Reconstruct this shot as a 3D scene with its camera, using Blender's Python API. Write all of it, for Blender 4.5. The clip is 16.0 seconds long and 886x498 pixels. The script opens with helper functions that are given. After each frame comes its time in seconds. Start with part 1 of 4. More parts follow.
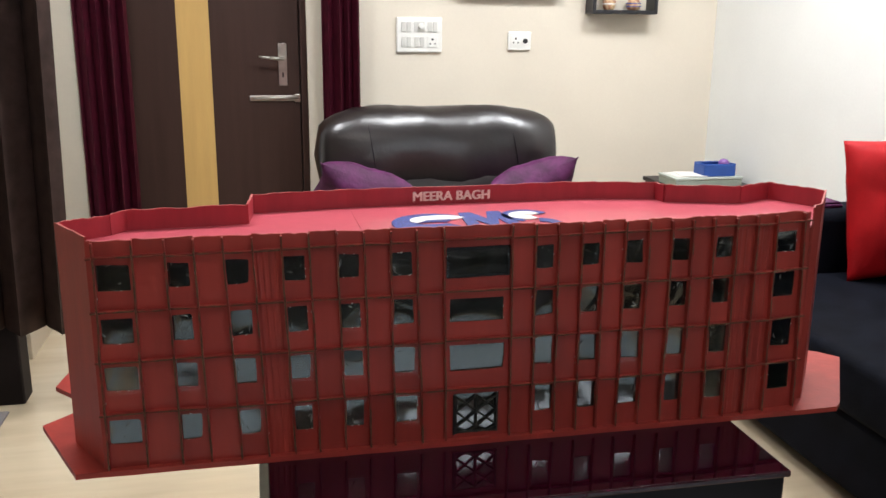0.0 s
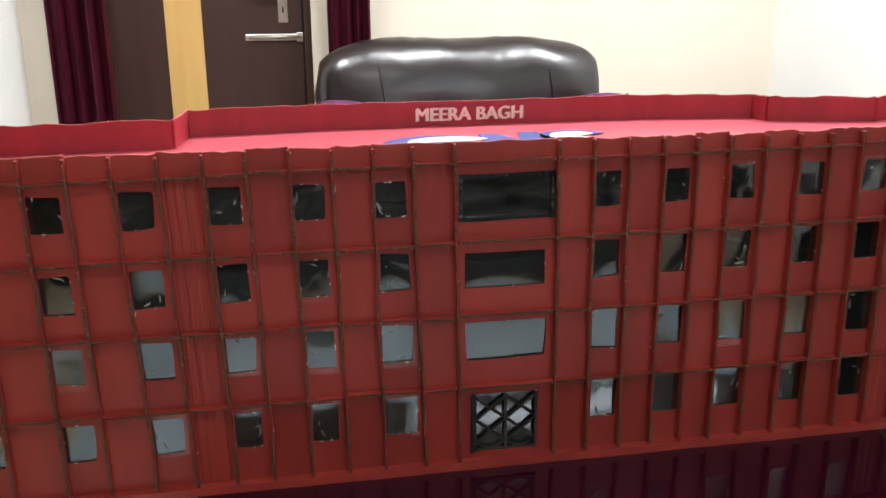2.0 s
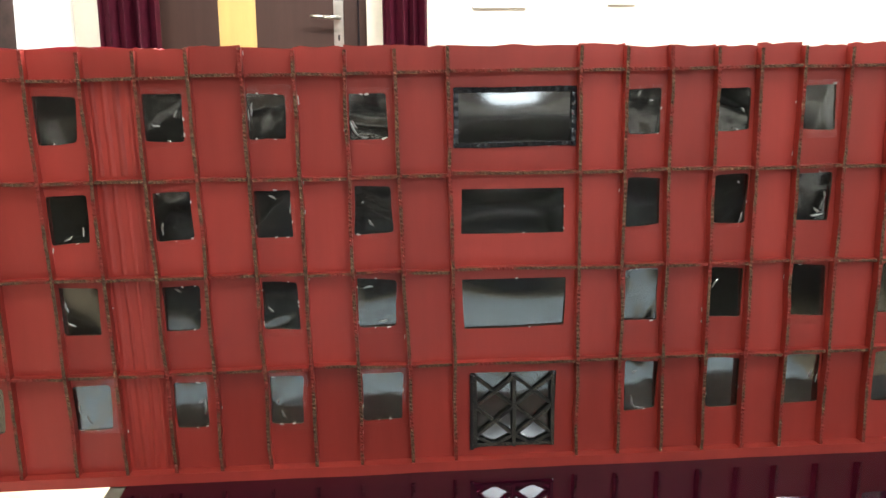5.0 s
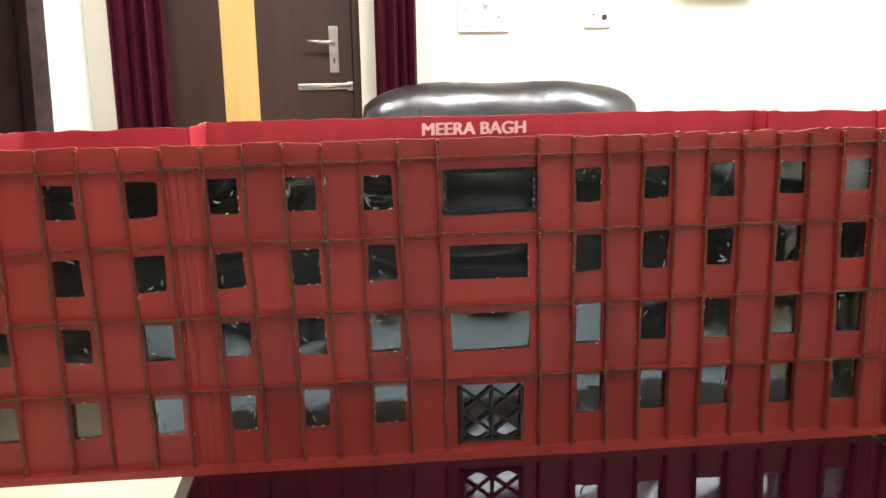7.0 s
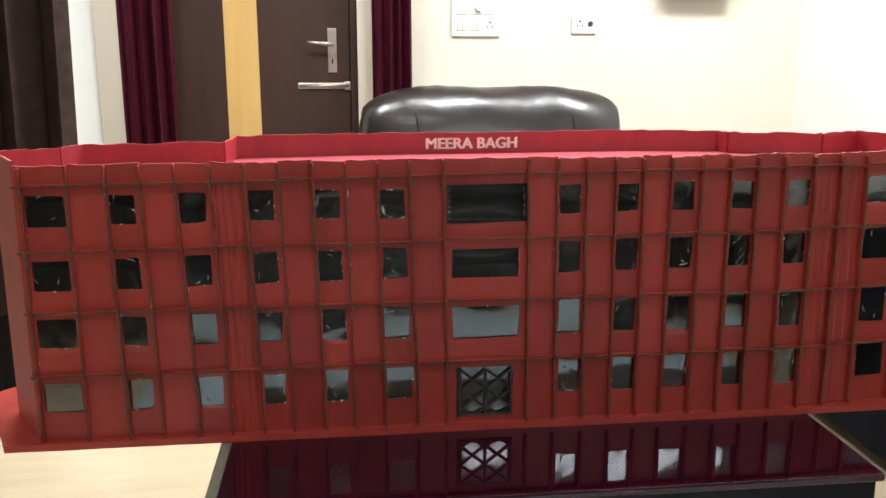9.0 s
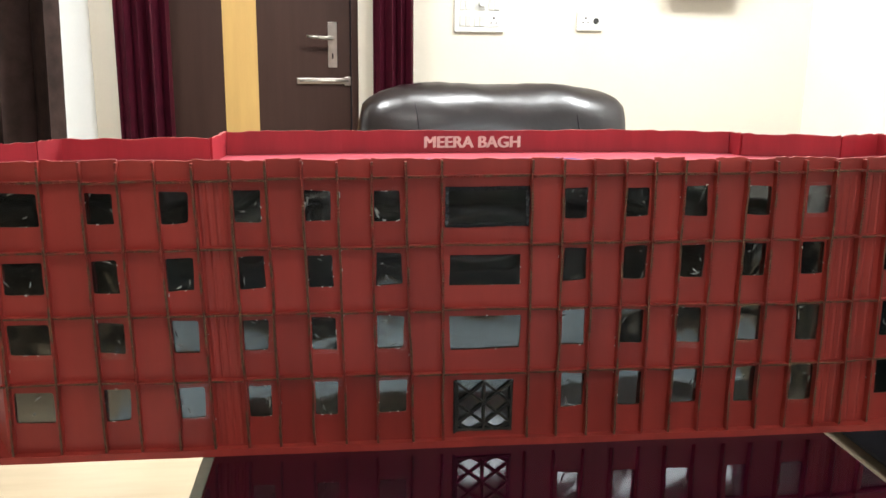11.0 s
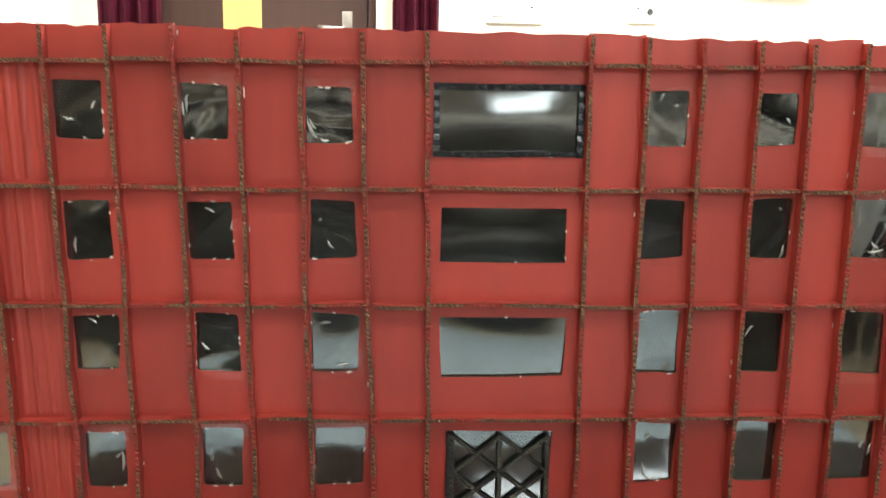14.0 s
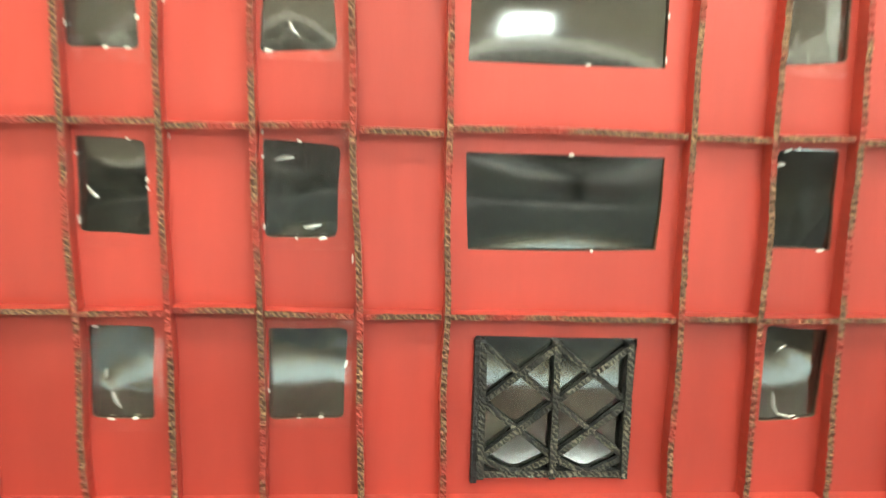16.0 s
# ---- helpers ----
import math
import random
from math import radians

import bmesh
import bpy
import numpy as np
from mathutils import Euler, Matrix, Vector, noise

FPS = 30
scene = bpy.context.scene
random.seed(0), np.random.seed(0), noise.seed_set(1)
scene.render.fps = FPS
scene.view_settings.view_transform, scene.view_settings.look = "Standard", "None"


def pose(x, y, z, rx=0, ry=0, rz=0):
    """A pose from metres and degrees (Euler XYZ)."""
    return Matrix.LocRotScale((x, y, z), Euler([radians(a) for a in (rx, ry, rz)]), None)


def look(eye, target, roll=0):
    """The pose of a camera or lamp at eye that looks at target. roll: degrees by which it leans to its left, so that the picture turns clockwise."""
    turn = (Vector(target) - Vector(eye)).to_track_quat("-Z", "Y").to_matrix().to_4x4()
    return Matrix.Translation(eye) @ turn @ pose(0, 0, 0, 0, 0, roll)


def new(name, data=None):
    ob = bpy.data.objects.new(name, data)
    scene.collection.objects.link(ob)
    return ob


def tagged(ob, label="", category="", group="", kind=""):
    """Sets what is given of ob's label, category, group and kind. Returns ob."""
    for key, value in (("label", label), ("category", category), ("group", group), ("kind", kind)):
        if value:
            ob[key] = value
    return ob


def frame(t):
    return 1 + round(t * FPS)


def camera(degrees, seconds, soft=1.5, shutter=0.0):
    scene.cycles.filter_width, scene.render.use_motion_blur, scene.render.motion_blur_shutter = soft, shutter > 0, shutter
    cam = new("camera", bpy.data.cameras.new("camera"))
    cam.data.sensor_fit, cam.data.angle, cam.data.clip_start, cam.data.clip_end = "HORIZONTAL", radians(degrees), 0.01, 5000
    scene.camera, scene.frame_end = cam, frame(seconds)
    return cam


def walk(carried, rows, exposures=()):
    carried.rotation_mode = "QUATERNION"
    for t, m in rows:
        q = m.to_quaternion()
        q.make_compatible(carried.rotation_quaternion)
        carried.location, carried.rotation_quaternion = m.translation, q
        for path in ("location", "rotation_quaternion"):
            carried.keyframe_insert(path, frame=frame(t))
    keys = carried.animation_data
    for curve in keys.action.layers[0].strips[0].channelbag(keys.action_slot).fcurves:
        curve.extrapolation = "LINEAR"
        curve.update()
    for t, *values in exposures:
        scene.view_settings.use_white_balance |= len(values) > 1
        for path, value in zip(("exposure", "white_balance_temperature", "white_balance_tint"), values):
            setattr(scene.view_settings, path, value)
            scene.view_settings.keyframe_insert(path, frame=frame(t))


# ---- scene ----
cam = camera(53.5, 16.0, 1.5, 0.5)
PATH = [
    (0, (-0.379, -1.441, 1.206), (0.024, 0.456, 0.717), 0.5),
    (0.5, (-0.369, -1.352, 1.176), (0.018, 0.544, 0.669), 0.6),
    (1, (-0.33, -1.2, 1.121), (0.036, 0.693, 0.59), 0.1),
    (1.5, (-0.289, -1.079, 1.069), (0.059, 0.813, 0.524), -0.4),
    (2, (-0.255, -0.966, 1.031), (0.078, 0.928, 0.48), -0.4),
    (2.5, (-0.22, -0.849, 0.981), (0.059, 1.047, 0.408), -0.7),
    (3, (-0.183, -0.763, 0.921), (0.007, 1.139, 0.333), -0.5),
    (3.5, (-0.154, -0.745, 0.867), (-0.026, 1.181, 0.342), -0.8),
    (4, (-0.145, -0.765, 0.84), (0.006, 1.187, 0.434), -0.7),
    (6.5, (-0.15, -0.955, 0.923), (0.02, 0.999, 0.529), -0.5),
    (7, (-0.168, -1.048, 0.96), (0.019, 0.9, 0.55), -1.0),
    (7.5, (-0.186, -1.136, 0.983), (0.024, 0.806, 0.554), 0.3),
    (8, (-0.2, -1.197, 1.003), (0.034, 0.743, 0.578), 0.8),
    (8.5, (-0.212, -1.229, 1.019), (0.007, 0.711, 0.588), -0.1),
    (11, (-0.198, -1.154, 1.014), (0.019, 0.785, 0.573), 0.6),
    (11.5, (-0.158, -0.986, 0.956), (0.027, 0.953, 0.502), 1.5),
    (12, (-0.118, -0.874, 0.917), (0.05, 1.068, 0.471), 2.4),
    (12.5, (-0.108, -0.782, 0.865), (0.093, 1.162, 0.441), 3.2),
    (13, (-0.102, -0.711, 0.825), (0.126, 1.235, 0.424), 2.3),
    (13.5, (-0.089, -0.676, 0.813), (0.11, 1.277, 0.427), 1.2),
    (14, (-0.103, -0.667, 0.829), (0.031, 1.297, 0.48), 1.1),
    (14.5, (-0.112, -0.664, 0.819), (0.023, 1.309, 0.515), 1.0),
    (15, (-0.115, -0.601, 0.785), (0.034, 1.36, 0.42), 2.0),
    (15.5, (-0.115, -0.531, 0.745), (0.037, 1.427, 0.363), 3.1),
    (16, (-0.104, -0.435, 0.682), (0.052, 1.53, 0.345), 1.7),
]
EXPOSURES = [(0, -0.1, 6400, 11), (1, -0.05, 6400, 11), (1.5, 0.1, 6400, 11), (2, 0.4, 6400, 11), (2.5, 0.52, 6400, 11), (3, 1.04, 6400, 11), (3.5, 1.29, 6500, 8), (4, 1.34, 6500, 8), (6.5, 0.99, 6500, 8), (7, 0.89, 6500, 8), (7.5, 0.76, 6500, 8), (8.5, 0.49, 6500, 8), (11, 0.54, 6500, 8), (11.5, 0.66, 6500, 8), (12, 0.9, 6500, 8), (12.5, 1.02, 6500, 8), (13, 1.17, 6500, 8), (13.5, 1.45, 6616, 5.7), (14, 1.6, 6733, 3.3), (14.5, 1.65, 6850, 1.0), (15, 1.86, 6966, -1.3), (15.5, 2.5, 7083, -3.7), (16, 2.95, 7200, -6.0)]
walk(cam, [(t, look(eye, target, roll)) for t, eye, target, roll in PATH], EXPOSURES)

# ---- light ----
world = bpy.data.worlds.new("world")
scene.world = world
world.use_nodes = True
world.node_tree.nodes["Background"].inputs[0].default_value = (0.55, 0.65, 0.8, 1)
world.node_tree.nodes["Background"].inputs[1].default_value = 0.02


def area_lamp(name, place, target, size, size_y, watts, colour):
    data = bpy.data.lights.new(name, "AREA")
    data.shape, data.size, data.size_y, data.energy, data.color = "RECTANGLE", size, size_y, watts, colour
    ob = new(name, data)
    ob.matrix_world = look(place, target)
    return ob


# unseen ceiling panels over the recliner side, the outer two added to brighten the walls; one weaker panel on the far
# side of the room
CEILING = ((-0.85, 1.15, 27), (0.40, 1.25, 28), (1.45, 1.15, 42))
for lx, ly, watts in CEILING:
    area_lamp("ceiling_lamp_light", (lx, ly, 2.70), (lx, ly + 0.01, 0), 0.5, 0.5, watts, (0.94, 0.975, 1.0))
# added fill for the facade, its source is assumed
area_lamp("back_fill_light", (-0.35, -1.2, 2.70), (-0.35, -1.19, 0), 0.5, 0.5, 4.4, (0.92, 0.97, 1.0))

# ---- materials ----


def shader(name, colour, rough=0.6, metal=0.0, vary=0.12, scale=6.0, bump=0.1, bump_scale=80.0, stretch=(1, 1, 1), spec=0.5,
           tint=None, ior=1.45, coat=0.0, sheen=0.0):
    m = bpy.data.materials.new(name)
    m.use_nodes = True
    nt = m.node_tree
    b = nt.nodes["Principled BSDF"]
    b.inputs["Roughness"].default_value = rough
    b.inputs["Metallic"].default_value = metal
    b.inputs["Specular IOR Level"].default_value = spec
    b.inputs["IOR"].default_value = ior
    b.inputs["Coat Weight"].default_value = coat
    b.inputs["Sheen Weight"].default_value = sheen
    tc = nt.nodes.new("ShaderNodeTexCoord")
    mp = nt.nodes.new("ShaderNodeMapping")
    mp.inputs["Scale"].default_value = stretch
    nt.links.new(tc.outputs["Object"], mp.inputs["Vector"])
    n1 = nt.nodes.new("ShaderNodeTexNoise")
    n1.inputs["Scale"].default_value = scale
    n1.inputs["Detail"].default_value = 6
    nt.links.new(mp.outputs[0], n1.inputs["Vector"])
    n2 = nt.nodes.new("ShaderNodeTexNoise")
    n2.inputs["Scale"].default_value = bump_scale
    n2.inputs["Detail"].default_value = 4
    nt.links.new(mp.outputs[0], n2.inputs["Vector"])
    mix = nt.nodes.new("ShaderNodeMix")
    mix.data_type = "RGBA"
    other = tint if tint else tuple(c * (1 - 2.2 * vary) for c in colour)
    mix.inputs[6].default_value = (*colour, 1)
    mix.inputs[7].default_value = (*other, 1)
    ramp = nt.nodes.new("ShaderNodeMapRange")
    ramp.inputs[1].default_value, ramp.inputs[2].default_value = 0.35, 0.72
    nt.links.new(n1.outputs[0], ramp.inputs[0])
    nt.links.new(ramp.outputs[0], mix.inputs[0])
    fine = nt.nodes.new("ShaderNodeMix")
    fine.data_type, fine.blend_type = "RGBA", "MULTIPLY"
    fine.inputs[0].default_value = min(1.0, vary * 2)
    nt.links.new(mix.outputs[2], fine.inputs[6])
    nt.links.new(n2.outputs[0], fine.inputs[7])
    gain = nt.nodes.new("ShaderNodeMix")
    gain.data_type, gain.blend_type = "RGBA", "MULTIPLY"
    gain.inputs[0].default_value = 1
    k = 1 / (1 - min(1.0, vary * 2) * 0.5)
    gain.inputs[7].default_value = (k, k, k, 1)
    nt.links.new(fine.outputs[2], gain.inputs[6])
    nt.links.new(gain.outputs[2], b.inputs["Base Color"])
    if bump:
        bp = nt.nodes.new("ShaderNodeBump")
        bp.inputs["Strength"].default_value = bump
        bp.inputs["Distance"].default_value = 0.004
        nt.links.new(n2.outputs[0], bp.inputs["Height"])
        nt.links.new(bp.outputs[0], b.inputs["Normal"])
    return m


def glowing(name, colour, strength):
    m = bpy.data.materials.new(name)
    m.use_nodes = True
    b = m.node_tree.nodes["Principled BSDF"]
    b.inputs["Emission Color"].default_value = (*colour, 1)
    b.inputs["Emission Strength"].default_value = strength
    return m


M_RED = shader("painted_card", (0.35, 0.042, 0.032), 0.42, vary=0.09, scale=11, bump=0.07, bump_scale=40, stretch=(2.0, 2.0, 0.35), spec=0.5)
nt = M_RED.node_tree
geo = nt.nodes.new("ShaderNodeObjectInfo")
tone = nt.nodes.new("ShaderNodeMapRange")
tone.inputs[3].default_value, tone.inputs[4].default_value = 0.86, 1.10
nt.links.new(geo.outputs["Random"], tone.inputs[0])
shade = nt.nodes.new("ShaderNodeMix")
shade.data_type, shade.blend_type = "RGBA", "MULTIPLY"
shade.inputs[0].default_value = 1
nt.links.new(nt.nodes["Principled BSDF"].inputs["Base Color"].links[0].from_socket, shade.inputs[6])
nt.links.new(tone.outputs[0], shade.inputs[7])
nt.links.new(shade.outputs[2], nt.nodes["Principled BSDF"].inputs["Base Color"])
M_CUT = shader("cut_card_edge", (0.085, 0.045, 0.024), 0.8, vary=0.3, scale=120, bump=0.3, bump_scale=300, tint=(0.12, 0.016, 0.012))
M_RIM = shader("worn_card_rim", (0.46, 0.12, 0.105), 0.6, vary=0.3, scale=70, bump=0.4, bump_scale=300, tint=(0.36, 0.04, 0.035))
# red card again, with the cool lamplight's pink cast put into the colour
M_PARAPET_COOL = shader("cool_lit_parapet_card", (0.36, 0.030, 0.044), 0.42, vary=0.10, scale=9, bump=0.10, bump_scale=40, stretch=(2.6, 2.6, 0.4))
M_ROOF_COOL = shader("cool_lit_roof_card", (0.58, 0.10, 0.135), 0.28, vary=0.06, scale=6, bump=0.08, bump_scale=50)


def fluted(name, light, dark, paint, cover):
    """The cut edge of corrugated card: slanting flutes, in part smeared with paint."""
    m = shader(name, light, 0.8, vary=0.3, scale=90, bump=0)
    nt = m.node_tree
    b = nt.nodes["Principled BSDF"]
    tc = nt.nodes.new("ShaderNodeTexCoord")
    wave = nt.nodes.new("ShaderNodeTexWave")
    wave.bands_direction = "DIAGONAL"
    wave.inputs["Scale"].default_value, wave.inputs["Distortion"].default_value = 190, 6.0
    wave.inputs["Detail Scale"].default_value = 2.5
    nt.links.new(tc.outputs["Object"], wave.inputs["Vector"])
    base = b.inputs["Base Color"].links[0].from_socket
    mix = nt.nodes.new("ShaderNodeMix")
    mix.data_type = "RGBA"
    mix.inputs[7].default_value = (*dark, 1)
    crisp = nt.nodes.new("ShaderNodeMapRange")
    crisp.inputs[1].default_value, crisp.inputs[2].default_value = 0.22, 0.42
    nt.links.new(wave.outputs[1], crisp.inputs[0])
    nt.links.new(crisp.outputs[0], mix.inputs[0])
    nt.links.new(base, mix.inputs[6])
    smear = nt.nodes.new("ShaderNodeTexNoise")
    smear.inputs["Scale"].default_value, smear.inputs["Detail"].default_value = 38, 5
    nt.links.new(tc.outputs["Object"], smear.inputs["Vector"])
    ramp = nt.nodes.new("ShaderNodeMapRange")
    ramp.inputs[1].default_value, ramp.inputs[2].default_value = cover, cover + 0.12
    nt.links.new(smear.outputs[0], ramp.inputs[0])
    mix2 = nt.nodes.new("ShaderNodeMix")
    mix2.data_type = "RGBA"
    mix2.inputs[7].default_value = (*paint, 1)
    nt.links.new(ramp.outputs[0], mix2.inputs[0])
    nt.links.new(mix.outputs[2], mix2.inputs[6])
    nt.links.new(mix2.outputs[2], b.inputs["Base Color"])
    bp = nt.nodes.new("ShaderNodeBump")
    bp.inputs["Strength"].default_value, bp.inputs["Distance"].default_value = 0.6, 0.001
    nt.links.new(wave.outputs[1], bp.inputs["Height"])
    nt.links.new(bp.outputs[0], b.inputs["Normal"])
    return m


M_KRAFT = fluted("kraft_edge", (0.27, 0.155, 0.08), (0.07, 0.028, 0.018), (0.22, 0.026, 0.019), 0.49)
M_BLACK = shader("black_card", (0.012, 0.012, 0.013), 0.45, vary=0.2, scale=60, bump=0.6, bump_scale=300)
M_TAPE = shader("black_tape", (0.010, 0.010, 0.013), 0.22, vary=0.2, scale=60, bump=0.5, bump_scale=120)
M_BLACK_EDGE = fluted("blackened_card_edge", (0.15, 0.14, 0.11), (0.010, 0.010, 0.010), (0.012, 0.012, 0.012), 0.50)
M_FILM = shader("clear_film", (0.020, 0.026, 0.019), 0.08, vary=0.5, scale=20, bump=0, ior=3.6)
M_WALL = shader("wall_paint", (0.70, 0.635, 0.53), 0.75, vary=0.03, scale=2, bump=0.06, bump_scale=90)
# dimness of the room's far end, put into the wall colour
M_DIM_WALL = shader("dim_wall_tone", (0.20, 0.17, 0.14), 0.75, vary=0.05, scale=2, bump=0.06, bump_scale=90)
M_WALL_W = shader("white_wall_paint", (0.86, 0.87, 0.85), 0.75, vary=0.03, scale=2, bump=0.06, bump_scale=90)
M_CEIL = shader("ceiling_paint", (0.8, 0.79, 0.76), 0.8, vary=0.03, bump=0.04)
M_FLOOR = shader("marble_floor", (0.62, 0.52, 0.37), 0.16, vary=0.10, scale=2.2, bump=0.02, bump_scale=8, stretch=(0.5, 3.0, 1), tint=(0.52, 0.42, 0.29))
M_SKIRT = shader("skirting_stone", (0.55, 0.47, 0.36), 0.3, vary=0.1)
M_DOOR = shader("dark_wood_laminate", (0.046, 0.023, 0.018), 0.45, vary=0.08, spec=0.3, scale=4, bump=0.08, bump_scale=40, stretch=(8, 8, 0.5))
M_POST = shader("blackened_wood", (0.014, 0.010, 0.010), 0.6, vary=0.1, spec=0.2)
M_STRIPE = shader("light_wood_laminate", (0.56, 0.35, 0.12), 0.42, vary=0.05, scale=4, bump=0.06, bump_scale=50, stretch=(7, 7, 0.5))
M_METAL = shader("brushed_steel", (0.62, 0.60, 0.55), 0.28, metal=1.0, vary=0.08, scale=30, bump=0.05, bump_scale=200)
M_PURPLE = shader("burgundy_curtain_cloth", (0.055, 0.0034, 0.012), 0.6, vary=0.2, scale=20, bump=0.15, bump_scale=400, spec=0.2)
M_DARKCLOTH = shader("black_curtain_cloth", (0.048, 0.028, 0.024), 0.7, vary=0.25, scale=20, bump=0.15, bump_scale=400, spec=0.2)
M_LEATHER = shader("dark_brown_leather", (0.014, 0.009, 0.010), 0.28, vary=0.25, scale=7, bump=0.25, bump_scale=34, spec=0.9)
M_CUSHION = shader("purple_cushion_cloth", (0.105, 0.018, 0.085), 0.6, vary=0.25, scale=14, bump=0.4, bump_scale=60, spec=0.3)
M_REDCLOTH = shader("red_cushion_cloth", (0.46, 0.006, 0.010), 0.6, vary=0.15, scale=9, bump=0.3, bump_scale=300, spec=0.25)
M_SOFA = shader("black_sofa_cloth", (0.006, 0.007, 0.012), 0.8, vary=0.25, scale=12, bump=0.3, bump_scale=300, spec=0.08)
M_TABLE = shader("burgundy_glass", (0.036, 0.0028, 0.011), 0.035, vary=0.1, scale=2, bump=0, ior=1.5, tint=(0.020, 0.002, 0.008))
M_TABLE_EDGE = shader("dark_table_edge", (0.007, 0.005, 0.008), 0.35, vary=0.1, bump=0.02, spec=0.2)
M_GLASSEDGE = shader("glass_edge", (0.26, 0.27, 0.22), 0.12, vary=0.1, bump=0)
M_PLASTIC = shader("white_plastic", (0.80, 0.79, 0.75), 0.35, vary=0.02, bump=0)
M_PLASTIC_G = shader("pale_grey_plastic", (0.62, 0.61, 0.57), 0.35, vary=0.02, bump=0)
M_HOLE = shader("black_plastic", (0.02, 0.02, 0.02), 0.5, vary=0.02, bump=0)
M_BLUE = shader("blue_marker_ink", (0.045, 0.075, 0.34), 0.5, vary=0.32, scale=90, bump=0.05, stretch=(3, 1, 1))
M_PAPER = shader("white_paper", (0.80, 0.76, 0.72), 0.6, vary=0.04, bump=0.05)
M_LETTER = shader("pale_letter_paint", (0.84, 0.72, 0.64), 0.6, vary=0.1, scale=60, bump=0.1)
M_BASKET = shader("blue_plastic", (0.025, 0.085, 0.36), 0.4, vary=0.1, bump=0.05)
M_BOX = shader("grey_green_board", (0.33, 0.37, 0.31), 0.5, vary=0.08, bump=0.03)
M_LID = shader("pale_grey_board", (0.50, 0.54, 0.49), 0.5, vary=0.08, bump=0.03)
M_BALL = shader("lilac_plastic", (0.24, 0.11, 0.36), 0.35, vary=0.1, bump=0.02)
M_SHELF = shader("black_shelf_laminate", (0.014, 0.013, 0.016), 0.4, vary=0.1, bump=0.03)
M_POT = shader("painted_terracotta", (0.36, 0.10, 0.05), 0.5, vary=0.3, scale=40, bump=0.1, tint=(0.75, 0.60, 0.35))
# bluish glare of the floor, put into a cloth colour
M_GLARERUG = shader("floor_glare_cloth", (0.50, 0.61, 0.67), 0.85, vary=0.05, scale=3, bump=0.3, bump_scale=200)
M_RUG = shader("grey_rug", (0.30, 0.27, 0.27), 0.9, vary=0.25, scale=9, bump=0.6, bump_scale=200)
M_GLOW = glowing("lamp_glow", (1.0, 0.93, 0.84), 7.0)
M_SCREEN = glowing("screen_glow", (0.80, 0.92, 1.0), 3.0)
M_GLOW_COOL = glowing("batten_glow", (0.85, 0.94, 1.0), 13.0)

# ---- helpers of this scene ----
rng = random.Random(7)


def mesh_of(bm, name, mats, smooth=False):
    me = bpy.data.meshes.new(name)
    bmesh.ops.recalc_face_normals(bm, faces=bm.faces[:])
    for f in bm.faces:
        f.smooth = smooth
    bm.to_mesh(me)
    bm.free()
    for m in (mats if isinstance(mats, (list, tuple)) else [mats]):
        me.materials.append(m)
    return me


def part(name, bm, material, parent, label="", smooth=False):
    ob = new(name, mesh_of(bm, name, material, smooth))
    ob.parent = parent
    if label:
        ob["label"] = label
    return ob


def thing(name, place, label, category, group="", kind=""):
    ob = new(name)
    ob.location = place
    ob.empty_display_size = 0.05
    return tagged(ob, label, category, group, kind)


def solid(name, bm, material, label, category="", kind="", smooth=False):
    return tagged(new(name, mesh_of(bm, name, material, smooth)), label, category, "", kind)


def box(x0, y0, z0, x1, y1, z1, bevel=0.0, bm=None, seg=2):
    out = bm or bmesh.new()
    r = bmesh.ops.create_cube(out, size=1, matrix=Matrix.Translation(((x0 + x1) / 2, (y0 + y1) / 2, (z0 + z1) / 2)) @ Matrix.Diagonal((abs(x1 - x0), abs(y1 - y0), abs(z1 - z0), 1)))
    if bevel:
        edges = {e for v in r["verts"] for e in v.link_edges}
        bmesh.ops.bevel(out, geom=list(edges), offset=bevel, segments=seg, affect="EDGES", profile=0.5)
    return out


def tube(a, b, r, bm=None, seg=16, r2=None):
    out = bm or bmesh.new()
    a, b = Vector(a), Vector(b)
    m = Matrix.Translation((a + b) / 2) @ (b - a).to_track_quat("Z", "Y").to_matrix().to_4x4()
    bmesh.ops.create_cone(out, cap_ends=True, segments=seg, radius1=r, radius2=r if r2 is None else r2, depth=(b - a).length, matrix=m)
    return out


def prism(points, z0, z1, bm=None):
    """A plate with the plan `points`, from z0 to z1."""
    out = bm or bmesh.new()
    low = [out.verts.new((x, y, z0)) for x, y in points]
    top = [out.verts.new((x, y, z1)) for x, y in points]
    out.faces.new(low[::-1])
    out.faces.new(top)
    n = len(points)
    for i in range(n):
        out.faces.new((low[i], low[(i + 1) % n], top[(i + 1) % n], top[i]))
    return out


def board(a, b, z0, z1, thick, bm=None, ragged=0.0, cuts=1):
    """An upright board from plan point a to b, its thickness to the left of the way from a to b."""
    out = bm or bmesh.new()
    a, b = Vector(a), Vector(b)
    d = (b - a).normalized()
    n = Vector((-d.y, d.x)) * thick
    rows = []
    for i in range(cuts + 1):
        p = a.lerp(b, i / cuts)
        top = z1 + (rng.uniform(-1, 1) * ragged if ragged else 0)
        rows.append([out.verts.new((q.x, q.y, z)) for q, z in ((p, z0), (p + n, z0), (p + n, top), (p, top))])
    for r, s in zip(rows, rows[1:]):
        for i in range(4):
            f = out.faces.new((r[i], s[i], s[(i + 1) % 4], r[(i + 1) % 4]))
            f.material_index = 1 if i == 2 and ragged else 0
    out.faces.new(rows[0])
    out.faces.new(rows[-1][::-1])
    return out


